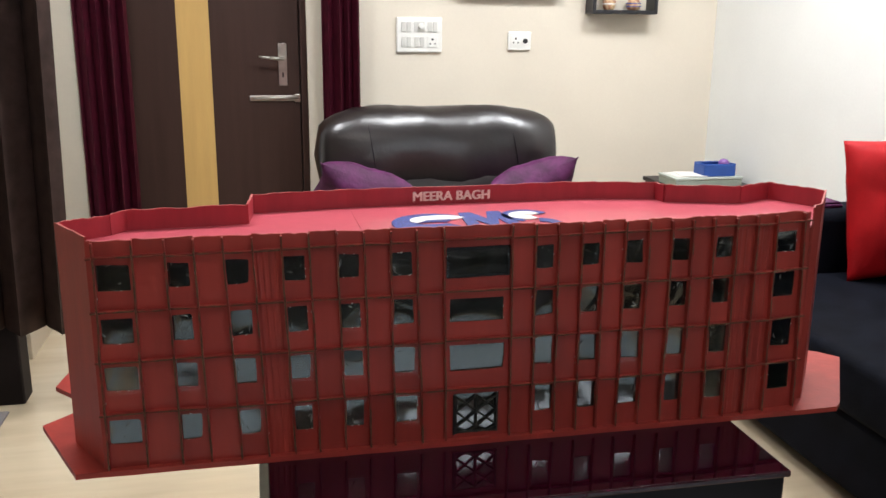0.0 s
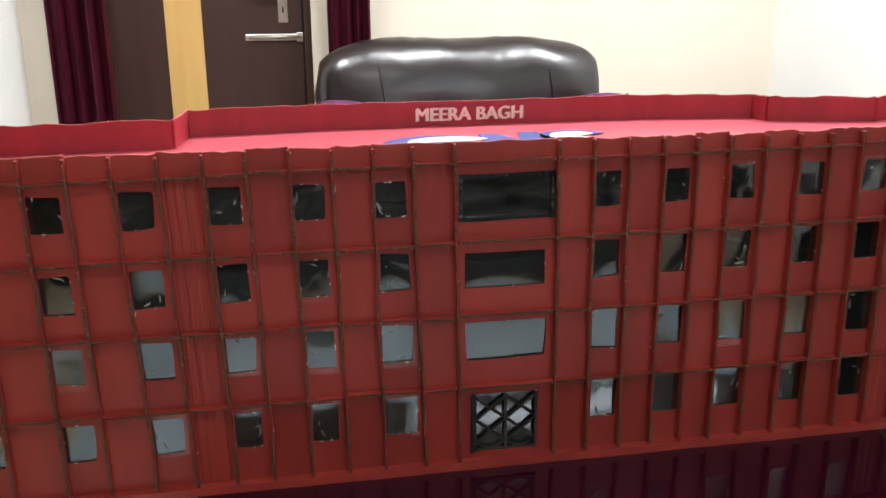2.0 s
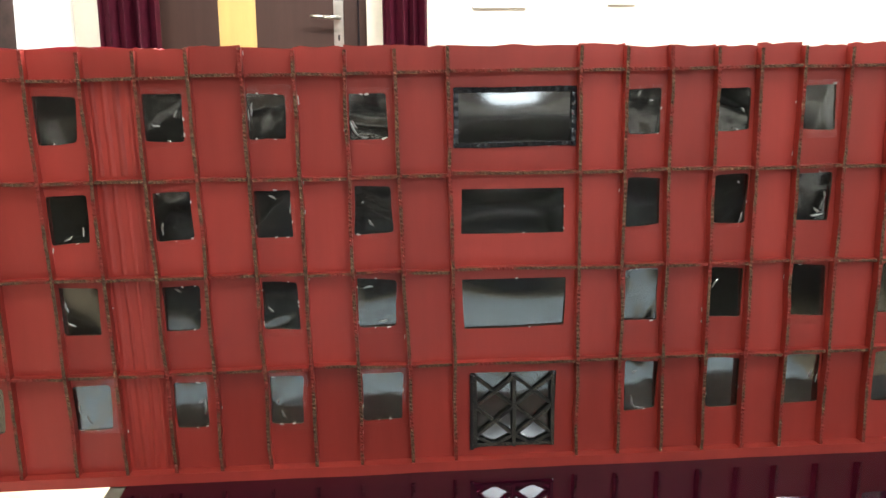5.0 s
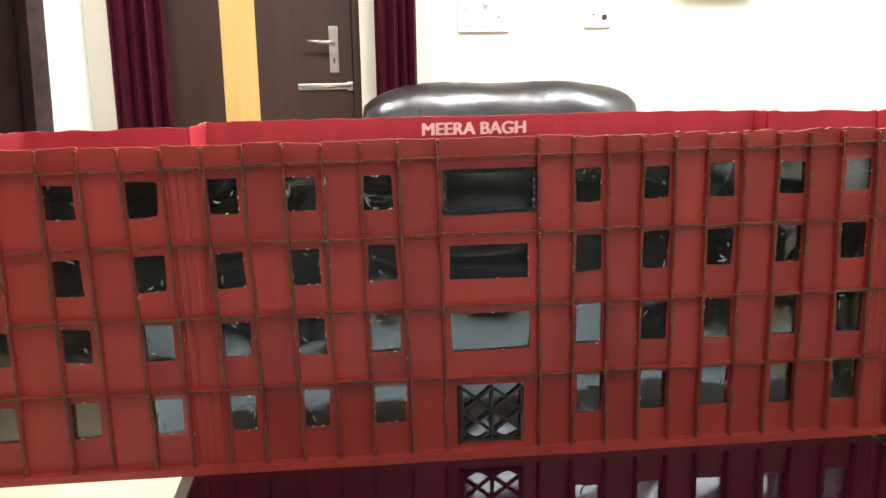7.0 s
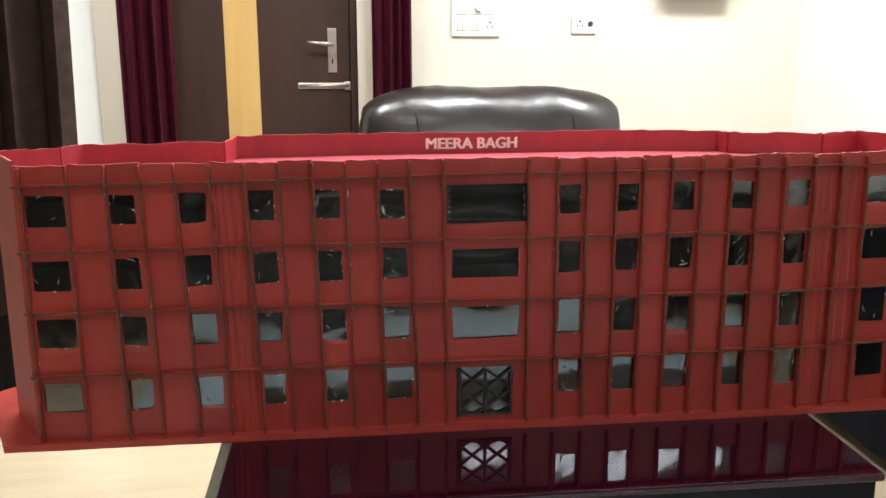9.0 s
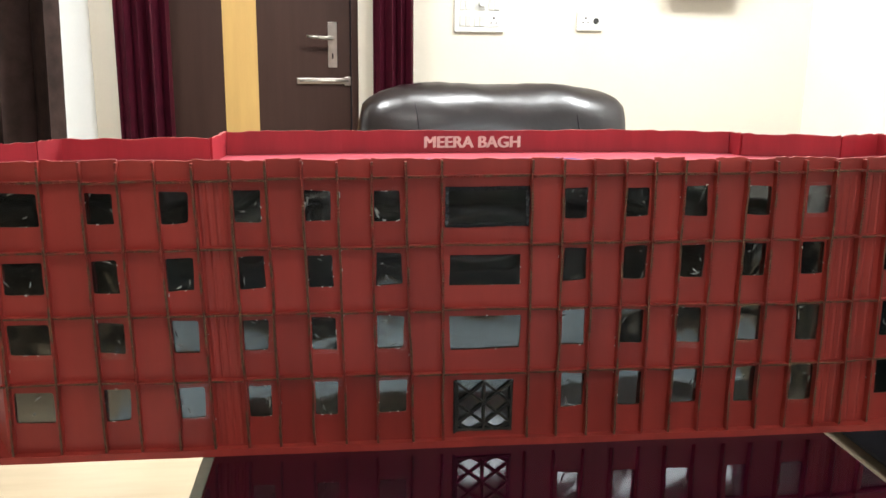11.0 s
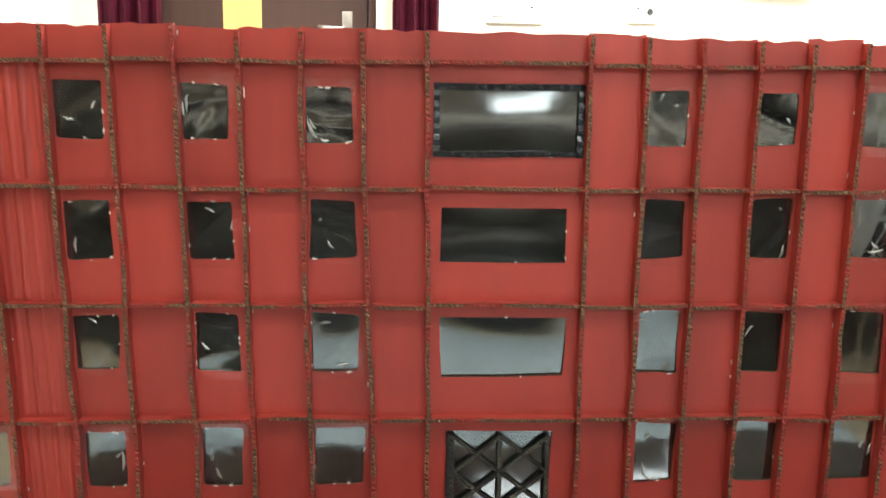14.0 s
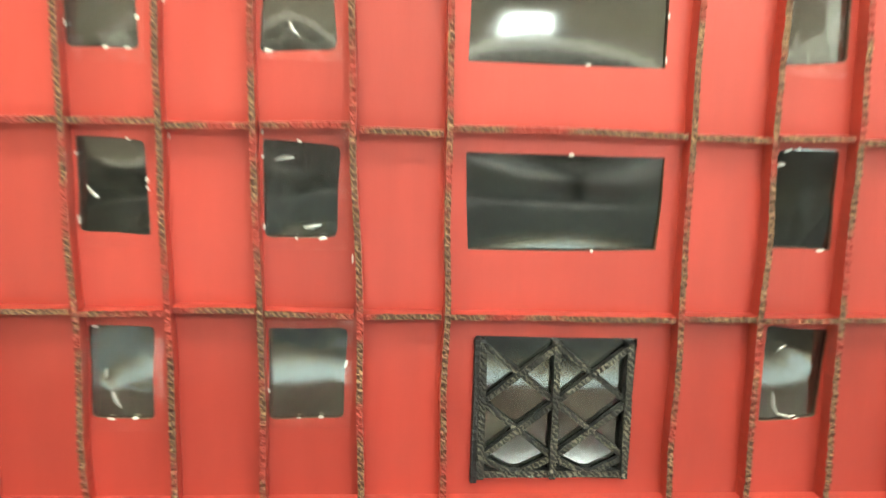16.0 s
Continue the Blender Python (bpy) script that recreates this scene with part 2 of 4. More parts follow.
def pillow(w, h, t, puff=1.0, n=24, corner=0.12):
    """A stuffed cushion lying in the xz plane, w wide and h high, t thick."""
    bm = bmesh.new()
    sides = []
    for sgn in (-1, 1):
        grid = []
        for i in range(n + 1):
            row = []
            for j in range(n + 1):
                u, v = 2 * i / n - 1, 2 * j / n - 1
                pinch = 1 - corner * (u * u * (1 - v * v) * 0.0 + (1 - abs(u) ** 2) * abs(v) ** 6 * 0.9)
                pinch_u = 1 - corner * ((1 - abs(v) ** 2) * abs(u) ** 6 * 0.9)
                depth = t / 2 * ((1 - abs(u) ** 3.0) * (1 - abs(v) ** 3.0)) ** 0.55 * puff
                wob = 0.014 * noise.noise((u * 2.1 + sgn, v * 2.1, w * 9)) + 0.010 * noise.noise((u * 5 + v * 2, v * 3, sgn * 3 + w))
                rim = abs(u) == 1 or abs(v) == 1
                row.append(bm.verts.new((u * w / 2 * pinch_u, sgn * (0.002 if rim else depth + wob * depth / (t / 2)), v * h / 2 * pinch)))
            grid.append(row)
        for i in range(n):
            for j in range(n):
                bm.faces.new((grid[i][j], grid[i + 1][j], grid[i + 1][j + 1], grid[i][j + 1]))
        sides.append(grid)
    f, b = sides
    for k in range(n):
        bm.faces.new((f[k][0], f[k + 1][0], b[k + 1][0], b[k][0]))
        bm.faces.new((f[k][n], f[k + 1][n], b[k + 1][n], b[k][n]))
        bm.faces.new((f[0][k], f[0][k + 1], b[0][k + 1], b[0][k]))
        bm.faces.new((f[n][k], f[n][k + 1], b[n][k + 1], b[n][k]))
    return bm


def drape(a, b, z0, z1, folds, depth, flare=1.0, seed=0, per=14, lean=0.0):
    """A hanging curtain along the plan line a-b with rounded folds, with thickness."""
    bm = bmesh.new()
    a, b = Vector(a), Vector(b)
    d = b - a
    nrm = Vector((-d.y, d.x)).normalized()
    cols, rows = folds * per, 18
    grid = []
    for j in range(rows + 1):
        v = j / rows
        row = []
        for i in range(cols + 1):
            u = i / cols
            ph = u * folds * 2 * math.pi + 1.1 * noise.noise((u * 3 + seed, v * 0.25, seed))
            amp = depth * (0.75 + 0.5 * noise.noise((u * 4, v * 1.2, seed + 5)))
            spread = 0.5 + (u - 0.5) * (1 + (flare - 1) * (1 - v))
            p = a + d * spread + nrm * (amp * math.sin(ph)) + d.normalized() * (0.25 * amp * math.sin(2 * ph) + lean * (1 - v))
            z = z0 + (z1 - z0) * v + (0.006 * math.sin(ph) if j == 0 else 0)
            row.append((bm.verts.new((p.x, p.y, z)), bm.verts.new((p.x + nrm.x * 0.003, p.y + nrm.y * 0.003, z))))
        grid.append(row)
    for j in range(rows):
        for i in range(cols):
            for k in (0, 1):
                bm.faces.new((grid[j][i][k], grid[j][i + 1][k], grid[j + 1][i + 1][k], grid[j + 1][i][k]))
    for j in range(rows):
        for i in (0, cols):
            bm.faces.new((grid[j][i][0], grid[j][i][1], grid[j + 1][i][1], grid[j + 1][i][0]))
    for i in range(cols):
        for j in (0, rows):
            bm.faces.new((grid[j][i][0], grid[j][i][1], grid[j][i + 1][1], grid[j][i + 1][0]))
    return bm


# ---- room ----
X0, X1, Y0, Y1, H = -2.7, 1.889, -3.2, 2.72, 2.75
solid("floor", box(X0 - 0.15, Y0 - 0.15, -0.12, X1 + 0.15, Y1 + 0.35, 0), M_FLOOR, "cream veined marble floor with a soft polish", kind="structure")
solid("ceiling", box(X0 - 0.15, Y0 - 0.15, H, X1 + 0.15, Y1 + 0.35, H + 0.12), M_CEIL, "plain white painted ceiling", kind="structure")
DOOR_L, DOOR_R, DOOR_H = -1.111, -0.168, 2.05
bm = box(DOOR_R + 0.03, Y1, 0, X1 + 0.15, Y1 + 0.18, H)
box(X0 - 0.15, Y1, 0, DOOR_L - 0.03, Y1 + 0.18, H, bm=bm)
box(DOOR_L - 0.03, Y1, DOOR_H + 0.03, DOOR_R + 0.03, Y1 + 0.18, H, bm=bm)
solid("wall_north", bm, M_WALL, "cream painted wall with the door opening", kind="structure")
solid("wall_east", box(X1, Y0, 0, X1 + 0.15, Y1, H), M_WALL_W, "white painted wall behind the black sofa", kind="structure")
solid("wall_south", box(X0 - 0.15, Y0 - 0.15, 0, X1 + 0.15, Y0, H), M_WALL, "plain cream wall closing the room", kind="structure")
# unseen dark panel added so the upper panes mirror a dim wall
solid("trim_south", box(X0, Y0, 0.1, X1, Y0 + 0.012, 1.45, 0.003), M_DIM_WALL, "unseen panelling added to the lower wall, darkened for dim reflections", kind="structure")
solid("wall_west", box(-1.38, 1.86, 0, -1.24, Y1, H), M_WALL_W, "white painted wall beside the black curtain", kind="structure")
solid("wall_far_west", box(X0 - 0.15, Y0, 0, X0, Y1, H), M_WALL, "plain cream wall closing the room", kind="structure")
solid("baseboard_north", box(DOOR_R + 0.08, Y1 - 0.012, 0, X1 - 0.012, Y1, 0.1, 0.003), M_SKIRT, "beige stone skirting along the wall", kind="structure")
solid("baseboard_west", box(-1.24, 1.86, 0, -1.225, Y1, 0.1, 0.003), M_SKIRT, "beige stone skirting along the wall", kind="structure")
solid("baseboard_east", box(X1 - 0.012, Y0, 0, X1, Y1, 0.1, 0.003), M_SKIRT, "beige stone skirting along the wall", kind="structure")

# door leaf, frame, handle and latch
door = thing("door_1", (-0.641, Y1 + 0.09, 0), "dark brown laminate door with a pale wood stripe, shut", "door", kind="structure")


def in_door(bm):
    bmesh.ops.translate(bm, verts=bm.verts[:], vec=(0.641, -(Y1 + 0.09), 0))
    return bm


yd = Y1 + 0.08
part("leaf", in_door(box(DOOR_L, yd, 0.01, -0.715, yd + 0.04, DOOR_H, 0.002)), M_DOOR, door)
part("leaf", in_door(box(-0.571, yd, 0.01, DOOR_R - 0.004, yd + 0.04, DOOR_H, 0.002)), M_DOOR, door)
part("stripe", in_door(box(-0.715, yd + 0.002, 0.01, -0.571, yd + 0.04, DOOR_H)), M_STRIPE, door, "honey-coloured wood stripe down the door")
for x0, x1, z0, z1 in ((DOOR_R, DOOR_R + 0.03, 0, DOOR_H), (DOOR_L - 0.03, DOOR_L, 0, DOOR_H), (DOOR_L - 0.03, DOOR_R + 0.03, DOOR_H, DOOR_H + 0.03)):
    part("door_frame", in_door(box(x0, yd - 0.03, z0, x1, yd + 0.09, z1, 0.003)), M_DOOR, door)
lock = part("lock_plate", in_door(box(-0.268, yd - 0.004, 0.936, -0.229, yd, 1.128, 0.0015)), M_METAL, door, "steel lock plate")
part("keyhole", in_door(box(-0.252, yd - 0.0055, 0.974, -0.245, yd - 0.0035, 0.996, 0.001)), M_HOLE, lock)
bm = tube((-0.248, yd - 0.004, 1.059), (-0.248, yd - 0.045, 1.059), 0.009)
tube((-0.248, yd - 0.045, 1.059), (-0.307, yd - 0.052, 1.063), 0.008, bm=bm)
tube((-0.307, yd - 0.052, 1.063), (-0.357, yd - 0.042, 1.068), 0.007, bm=bm, r2=0.005)
part("door_handle", in_door(bm), M_METAL, lock, "curved steel lever handle", True)
latch = part("latch", in_door(box(-0.405, yd - 0.008, 0.865, -0.181, yd, 0.891, 0.003)), M_METAL, door, "flat steel sliding latch")
part("latch_keeper", in_door(box(-0.199, yd - 0.013, 0.859, -0.171, yd, 0.896, 0.003)), M_METAL, latch)
part("latch_bolt", in_door(tube((-0.391, yd - 0.011, 0.878), (-0.181, yd - 0.011, 0.878), 0.006)), M_METAL, latch, smooth=True)

# switches and socket
board_1 = thing("switch_board", (0.381, Y1, 1.171), "white wall switch board with six modules", "switch")
part("plate", box(-0.108, -0.014, -0.08, 0.108, 0, 0.08, 0.005), M_PLASTIC, board_1)
for i in range(3):
    for j in range(2):
        cx, cz = -0.062 + i * 0.062, 0.036 - j * 0.068
        if (i, j) == (2, 1):
            sock = part("socket", box(cx - 0.025, -0.017, cz - 0.025, cx + 0.025, -0.013, cz + 0.025, 0.003), M_PLASTIC, board_1)
            for dx, dz, r in ((0, 0.012, 0.005), (-0.011, -0.008, 0.0038), (0.011, -0.008, 0.0038)):
                part("pin_hole", tube((cx + dx, -0.0178, cz + dz), (cx + dx, -0.0155, cz + dz), r), M_HOLE, sock)
        elif (i, j) == (1, 0):
            knob = part("fan_regulator", box(cx - 0.025, -0.016, cz - 0.024, cx + 0.025, -0.013, cz + 0.024, 0.002), M_PLASTIC_G, board_1)
            part("dial", tube((cx + 0.008, -0.034, cz + 0.004), (cx + 0.008, -0.015, cz + 0.004), 0.012, r2=0.014), M_PLASTIC, knob, smooth=False)
        else:
            for k in range(2):
                sx = cx - 0.013 + k * 0.025
                part("switch", box(sx - 0.0105, -0.019, cz - 0.023, sx + 0.0105, -0.013, cz + 0.023, 0.002), M_PLASTIC_G, board_1)
board_2 = thing("wall_socket", (0.868, Y1, 1.146), "small white wall socket with a black plug hole", "socket")
part("plate", box(-0.057, -0.013, -0.043, 0.057, 0, 0.043, 0.005), M_PLASTIC, board_2)
part("socket", box(-0.045, -0.016, -0.026, 0.006, -0.012, 0.026, 0.003), M_PLASTIC, board_2)
for dx, dz, r in ((-0.02, 0.011, 0.005), (-0.031, -0.008, 0.0038), (-0.009, -0.008, 0.0038)):
    part("pin_hole", tube((dx, -0.0168, dz), (dx, -0.0145, dz), r), M_HOLE, board_2)
part("round_switch", tube((0.027, -0.018, 0), (0.027, -0.012, 0), 0.012), M_HOLE, board_2, "round black switch")

# wall shelf with pots
sh = thing("wall_shelf", (1.362, Y1, 1.275), "small black open box shelf on the wall", "shelf")
part("bottom_board", box(-0.165, -0.10, 0, 0.165, 0, 0.018, 0.002), M_SHELF, sh)
part("top_board", box(-0.165, -0.10, 0.20, 0.165, 0, 0.218, 0.002), M_SHELF, sh)
part("side_board", box(-0.165, -0.10, 0.018, -0.147, 0, 0.20, 0.002), M_SHELF, sh)
part("side_board", box(0.147, -0.10, 0.018, 0.165, 0, 0.20, 0.002), M_SHELF, sh)


def pot(place, r, h, label):
    t = thing("painted_pot", place, label, "pot")
    bm = bmesh.new()
    prof = [(0.6, 0), (0.85, 0.12), (1.0, 0.35), (0.95, 0.6), (0.7, 0.78), (0.78, 0.9), (0.85, 1.0), (0.72, 1.0), (0.6, 0.8)]
    ring = [[bm.verts.new((r * q * math.cos(a * math.pi / 10), r * q * math.sin(a * math.pi / 10), h * z)) for a in range(20)] for q, z in prof]
    for p, q in zip(ring, ring[1:]):
        for i in range(20):
            bm.faces.new((p[i], p[(i + 1) % 20], q[(i + 1) % 20], q[i]))
    bm.faces.new(ring[0][::-1])
    part("body", bm, M_POT, t, smooth=True)
    bm = bmesh.new()
    for zz in (0.3, 0.55):
        tube((0, 0, h * zz), (0, 0, h * (zz + 0.07)), r * 1.03, bm=bm, seg=20)
    part("painted_band", bm, M_PAPER if r < 0.035 else M_BASKET, t)


pot((1.297, Y1 - 0.05, 1.293), 0.032, 0.085, "terracotta pot with pale painted bands")
pot((1.422, Y1 - 0.05, 1.293), 0.036, 0.055, "small painted bowl with blue bands")

# wall panel over the switches (only its lower edge shows)
tv = thing("television", (0.80, Y1, 1.362), "dark flat wall television, only its lower edge visible", "television")
part("casing", box(-0.24, -0.06, 0, 0.26, -0.02, 0.32, 0.004), M_SHELF, tv)
part("wall_bracket", box(-0.06, -0.02, 0.1, 0.06, 0, 0.22), M_HOLE, tv)
part("screen", box(-0.23, -0.063, 0.012, 0.25, -0.0602, 0.31), M_TABLE_EDGE, tv)

# curtains
rod = thing("curtain", (-1.0, 2.6, 0), "burgundy curtain gathered beside the door", "curtain", "door curtains")
part("cloth", drape((-0.115, 0), (0.10, 0.02), 0.03, 2.25, 4, 0.040, 1.0, 1), M_PURPLE, rod, smooth=True)
rod = thing("curtain", (0.006, 2.61, 0), "burgundy curtain hanging between the door and switch board", "curtain", "door curtains")
part("cloth", drape((-0.085, 0), (0.085, 0.0), 0.03, 2.25, 4, 0.036, 1.0, 4), M_PURPLE, rod, smooth=True)
rod_t = thing("curtain_rod", (-0.45, 2.62, 2.27), "thin steel curtain rod over the door", "curtain rod")
part("bar", tube((-0.75, 0, 0), (0.65, 0, 0), 0.011), M_METAL, rod_t, smooth=True)
for x in (-0.7, 0.6):
    part("bracket", box(x - 0.01, 0, -0.012, x + 0.01, 0.10, 0.012), M_METAL, rod_t)
dark = thing("curtain", (-1.268, 1.365, 0), "black curtain hanging over the side opening", "curtain")
part("cloth", drape((-0.62, -0.02), (0.345, 0.0), 0.275, 2.35, 8, 0.055, 1.0, 8, lean=-0.045), M_DARKCLOTH, dark, smooth=True)
rod_b = thing("curtain_rod", (-1.75, 1.365, 2.37), "thin steel curtain rod over the side opening", "curtain rod")
part("bar", tube((-0.9, 0, 0), (0.62, 0, 0), 0.011), M_METAL, rod_b, smooth=True)
part("bracket", box(0.46, 0, -0.012, 0.48, 0.09, 0.012), M_METAL, rod_b)
solid("door_frame_post", box(-1.42, 1.44, 0, -1.155, 1.54, H, 0.006), M_POST, "dark wooden post of the side opening", kind="structure")
solid("rug", box(-2.4, -0.4, 0, -1.19, 1.38, 0.008, 0.003), M_RUG, "grey patterned rug on the marble floor", "rug")

# casings of the unseen ceiling lamps, all but the middle one added as fill
for x, y in [c[:2] for c in CEILING] + [(-0.35, -1.2)]:
    l = thing("ceiling_lamp", (x, y, 2.715), "assumed square white ceiling lamp panel, out of view, switched on", "lamp")
    part("frame", box(-0.30, -0.30, 0, 0.30, 0.30, 0.035, 0.004), M_PLASTIC, l)
    part("diffuser", box(-0.275, -0.275, -0.004, 0.275, 0.275, 0.002), M_GLOW, l)
# unseen batten added to give the white reflections in table and panes
l = thing("reflection_lamp", (0.95, -3.2, 2.02), "unseen wide white batten lamp, added for bright reflections", "lamp")
part("casing", box(-0.68, 0.0, -0.13, 0.68, 0.05, 0.13, 0.004), M_PLASTIC, l)
part("diffuser", box(-0.65, 0.05, -0.11, 0.65, 0.075, 0.11, 0.01), M_GLOW_COOL, l)

# ---- coffee table ----
TZ = 0.466
table = thing("coffee_table", (0.059, 0.111, 0), "low coffee table with a glossy burgundy glass top", "table")
part("top", box(-0.443, -0.325, TZ - 0.012, 0.444, 0.325, TZ, 0.003), M_TABLE, table)
part("apron", box(-0.432, -0.317, TZ - 0.10, 0.438, 0.317, TZ - 0.012, 0.004), M_TABLE_EDGE, table)
part("glass_edge", box(-0.459, -0.325, TZ - 0.014, -0.443, 0.325, TZ - 0.002, 0.002), M_GLASSEDGE, table, "grey-green polished glass edge")
for x in (-0.40, 0.40):
    for y in (-0.275, 0.275):
        part("leg", box(x - 0.035, y - 0.035, 0, x + 0.035, y + 0.035, TZ - 0.10, 0.004), M_TABLE_EDGE, table)

# ---- model building ----
BZ = TZ + 0.010
model = thing("model_building", (0, 0, TZ), "red painted cardboard model of a four-storey building on the glass table", "model")


def mod(name, bm, mat, label="", smooth=False, parent=None):
    if name not in ("base_plate", "parapet", "back_wall", "roof"):
        # the front bends back a little towards its right end
        for v in bm.verts:
            if v.co.x > 0.48 and v.co.y < 0.03:
                v.co.y += 0.10 * (v.co.x - 0.48)
    bmesh.ops.translate(bm, verts=bm.verts[:], vec=(0, 0, -TZ))
    return part(name, bm, mat, parent or model, label, smooth)


base_plan = [(-0.700 + 1.435 * i / 48, -0.0125 + 0.003 * (i / 48) ** 3 + 0.0022 * noise.noise((i * 0.6, 3.3, 0))) for i in range(49)] + [(0.755, 0.010), (0.915, 0.235), (0.885, 0.275), (0.80, 0.33), (0.80, 0.52), (-0.79, 0.52), (-0.81, 0.385), (-0.745, 0.31), (-0.735, 0.26), (-0.795, 0.195)]
mod("base_plate", prism(base_plan, TZ, BZ), M_RED, "red painted cardboard base plate")

ZTOP, ROWS, ROW_TILT = 0.8735, (0.851, 0.758, 0.667, 0.575), (0.010, 0.006, 0.0, 0.0)
RIDGE_TOP = (-0.644, -0.584, -0.534, -0.488, -0.442, -0.395, -0.348, -0.302, -0.256, -0.210, -0.165, -0.120, -0.072, 0.050, 0.093, 0.135, 0.179, 0.220, 0.262, 0.308, 0.352, 0.393, 0.435, 0.481, 0.526, 0.568, 0.630)
RIDGE_LOW = (-0.647, -0.584, -0.527, -0.480, -0.429, -0.383, -0.337, -0.293, -0.247, -0.203, -0.159, -0.110, -0.067, 0.053, 0.095, 0.139, 0.181, 0.222, 0.262, 0.306, 0.351, 0.393, 0.438, 0.482, 0.527, 0.573, 0.644)


def ridge_x(i, z):
    f = (0.86 - z) / (0.86 - 0.525)
    return RIDGE_TOP[i] + (RIDGE_LOW[i] - RIDGE_TOP[i]) * f


# windows: bay -> (left, right at the top storey, left, right at the ground storey)
WIN = {0: (-0.642, -0.591, -0.641, -0.590), 2: (-0.533, -0.498, -0.527, -0.492), 4: (-0.442, -0.403, -0.429, -0.394), 6: (-0.346, -0.309, -0.334, -0.303),
       8: (-0.254, -0.218, -0.245, -0.213), 10: (-0.162, -0.127, -0.156, -0.118), 12: (-0.064, 0.043, -0.050, 0.034), 14: (0.098, 0.129, 0.102, 0.135),
       16: (0.184, 0.214, 0.186, 0.221), 18: (0.265, 0.299, 0.268, 0.304), 20: (0.357, 0.390, 0.361, 0.392), 22: (0.445, 0.477, 0.446, 0.482), 25: (0.574, 0.619, 0.586, 0.633)}
# storey -> height and slope of the upper, height and slope of the lower window edge
STOREY = ((0.834, 0.005, 0.7925, 0.006), (0.749, 0.014, 0.7035, 0.010), (0.660, 0.006, 0.6115, -0.006), (0.567, 0.008, 0.518, -0.002))
levels = [ZTOP, *ROWS, BZ]
tilts = [0.0, *ROW_TILT, 0.0]


def edge_at(i, z):
    return -0.655 if i == 0 else 0.646 + 0.03 * (0.87 - z) if i == 28 else ridge_x(i - 1, z)


FY, BY = 0.0, 0.004
windows = []


def panel(outer, hole=None, rim=False):
    """One field of the facade between its ribs: a card with an optional window cut out."""
    bm = bmesh.new()
    n = len(outer)
    front = [bm.verts.new((x, FY, z)) for x, z in outer]
    back = [bm.verts.new((x, BY, z)) for x, z in outer]
    for i in range(n):
        f = bm.faces.new((front[i], front[(i + 1) % n], back[(i + 1) % n], back[i]))
        f.material_index = 1 if rim and i < n - 3 else 0
    if hole is None:
        bm.faces.new(front)
        bm.faces.new(back[::-1])
    else:
        loops = []
        for ring, y in ((front, FY), (back, BY)):
            h = [[bm.verts.new((x, y, z)) for x, z in c] for c in hole]
            for i in range(4):
                for a, b in zip(h[i], h[i][1:]):
                    bm.faces.new((ring[i], a, b))
                bm.faces.new((ring[i], ring[(i + 1) % 4], h[(i + 1) % 4][0], h[i][-1]))
            loops.append([v for c in h for v in c])
        m = len(loops[0])
        for i in range(m):
            f = bm.faces.new((loops[0][i], loops[0][(i + 1) % m], loops[1][(i + 1) % m], loops[1][i]))
            f.material_index = 2
    mod("wall_panel", bm, (M_RED, M_RIM, M_CUT))


for bay in range(28):
    for k in range(5):
        zt, zb = levels[k], levels[k + 1]
        a = [(edge_at(q, z), z + tilt * edge_at(q, z)) for q, z, tilt in ((bay, zt, tilts[k]), (bay + 1, zt, tilts[k]), (bay + 1, zb, tilts[k + 1]), (bay, zb, tilts[k + 1]))]
        if k == 0:
            # ragged upper rim, a little uneven from piece to piece
            lift = rng.uniform(-0.0016, 0.0016)
            n = 6
            tops = [(a[0][0] + (a[1][0] - a[0][0]) * i / n, zt + lift + rng.uniform(-0.0012, 0.0012)) for i in range(n + 1)]
            panel(tops + [a[2], a[3]], None, True)
            continue
        w = WIN.get(bay - 1)
        if w is None:
            panel(a)
            continue
        f = (k - 1) / 3
        x0, x1 = w[0] + (w[2] - w[0]) * f, w[1] + (w[3] - w[1]) * f
        xm = (x0 + x1) / 2
        z1, z0 = STOREY[k - 1][0] + STOREY[k - 1][1] * xm, STOREY[k - 1][2] + STOREY[k - 1][3] * xm
        if bay - 1 == 12:
            x0, x1, z1, z0 = ((-0.063, 0.045, 0.835, 0.784), (-0.059, 0.039, 0.744, 0.701), (-0.058, 0.040, 0.657, 0.608), (-0.050, 0.0325, 0.562, 0.4855))[k - 1]
        j = 0.0015
        h = [(x0 + rng.uniform(-j, j), z1 + rng.uniform(-j, j)), (x1 + rng.uniform(-j, j), z1 + rng.uniform(-j, j)), (x1 + rng.uniform(-j, j), z0 + rng.uniform(-j, j)), (x0 + rng.uniform(-j, j), z0 + rng.uniform(-j, j))]
        h = [(min(max(x, edge_at(bay, z) + 0.002), edge_at(bay + 1, z) - 0.002), z) for x, z in h]
        hole = []
        for i in range(4):
            p, before, after = Vector(h[i]), Vector(h[i - 1]), Vector(h[(i + 1) % 4])
            rad = 0.0006 if bay == 13 else rng.uniform(0.0012, 0.0045)
            u, v = p + (before - p).normalized() * rad, p + (after - p).normalized() * rad
            mid = (u + v) / 2 * 0.45 + p * 0.55
            q = (before - p) * 0.5 + p
            wob = Vector((rng.uniform(-0.0007, 0.0007), rng.uniform(-0.0007, 0.0007)))
            hole.append([tuple(q + wob), tuple(u), tuple(mid), tuple(v)])
        panel(a, hole)
        windows.append((bay - 1, k, h))

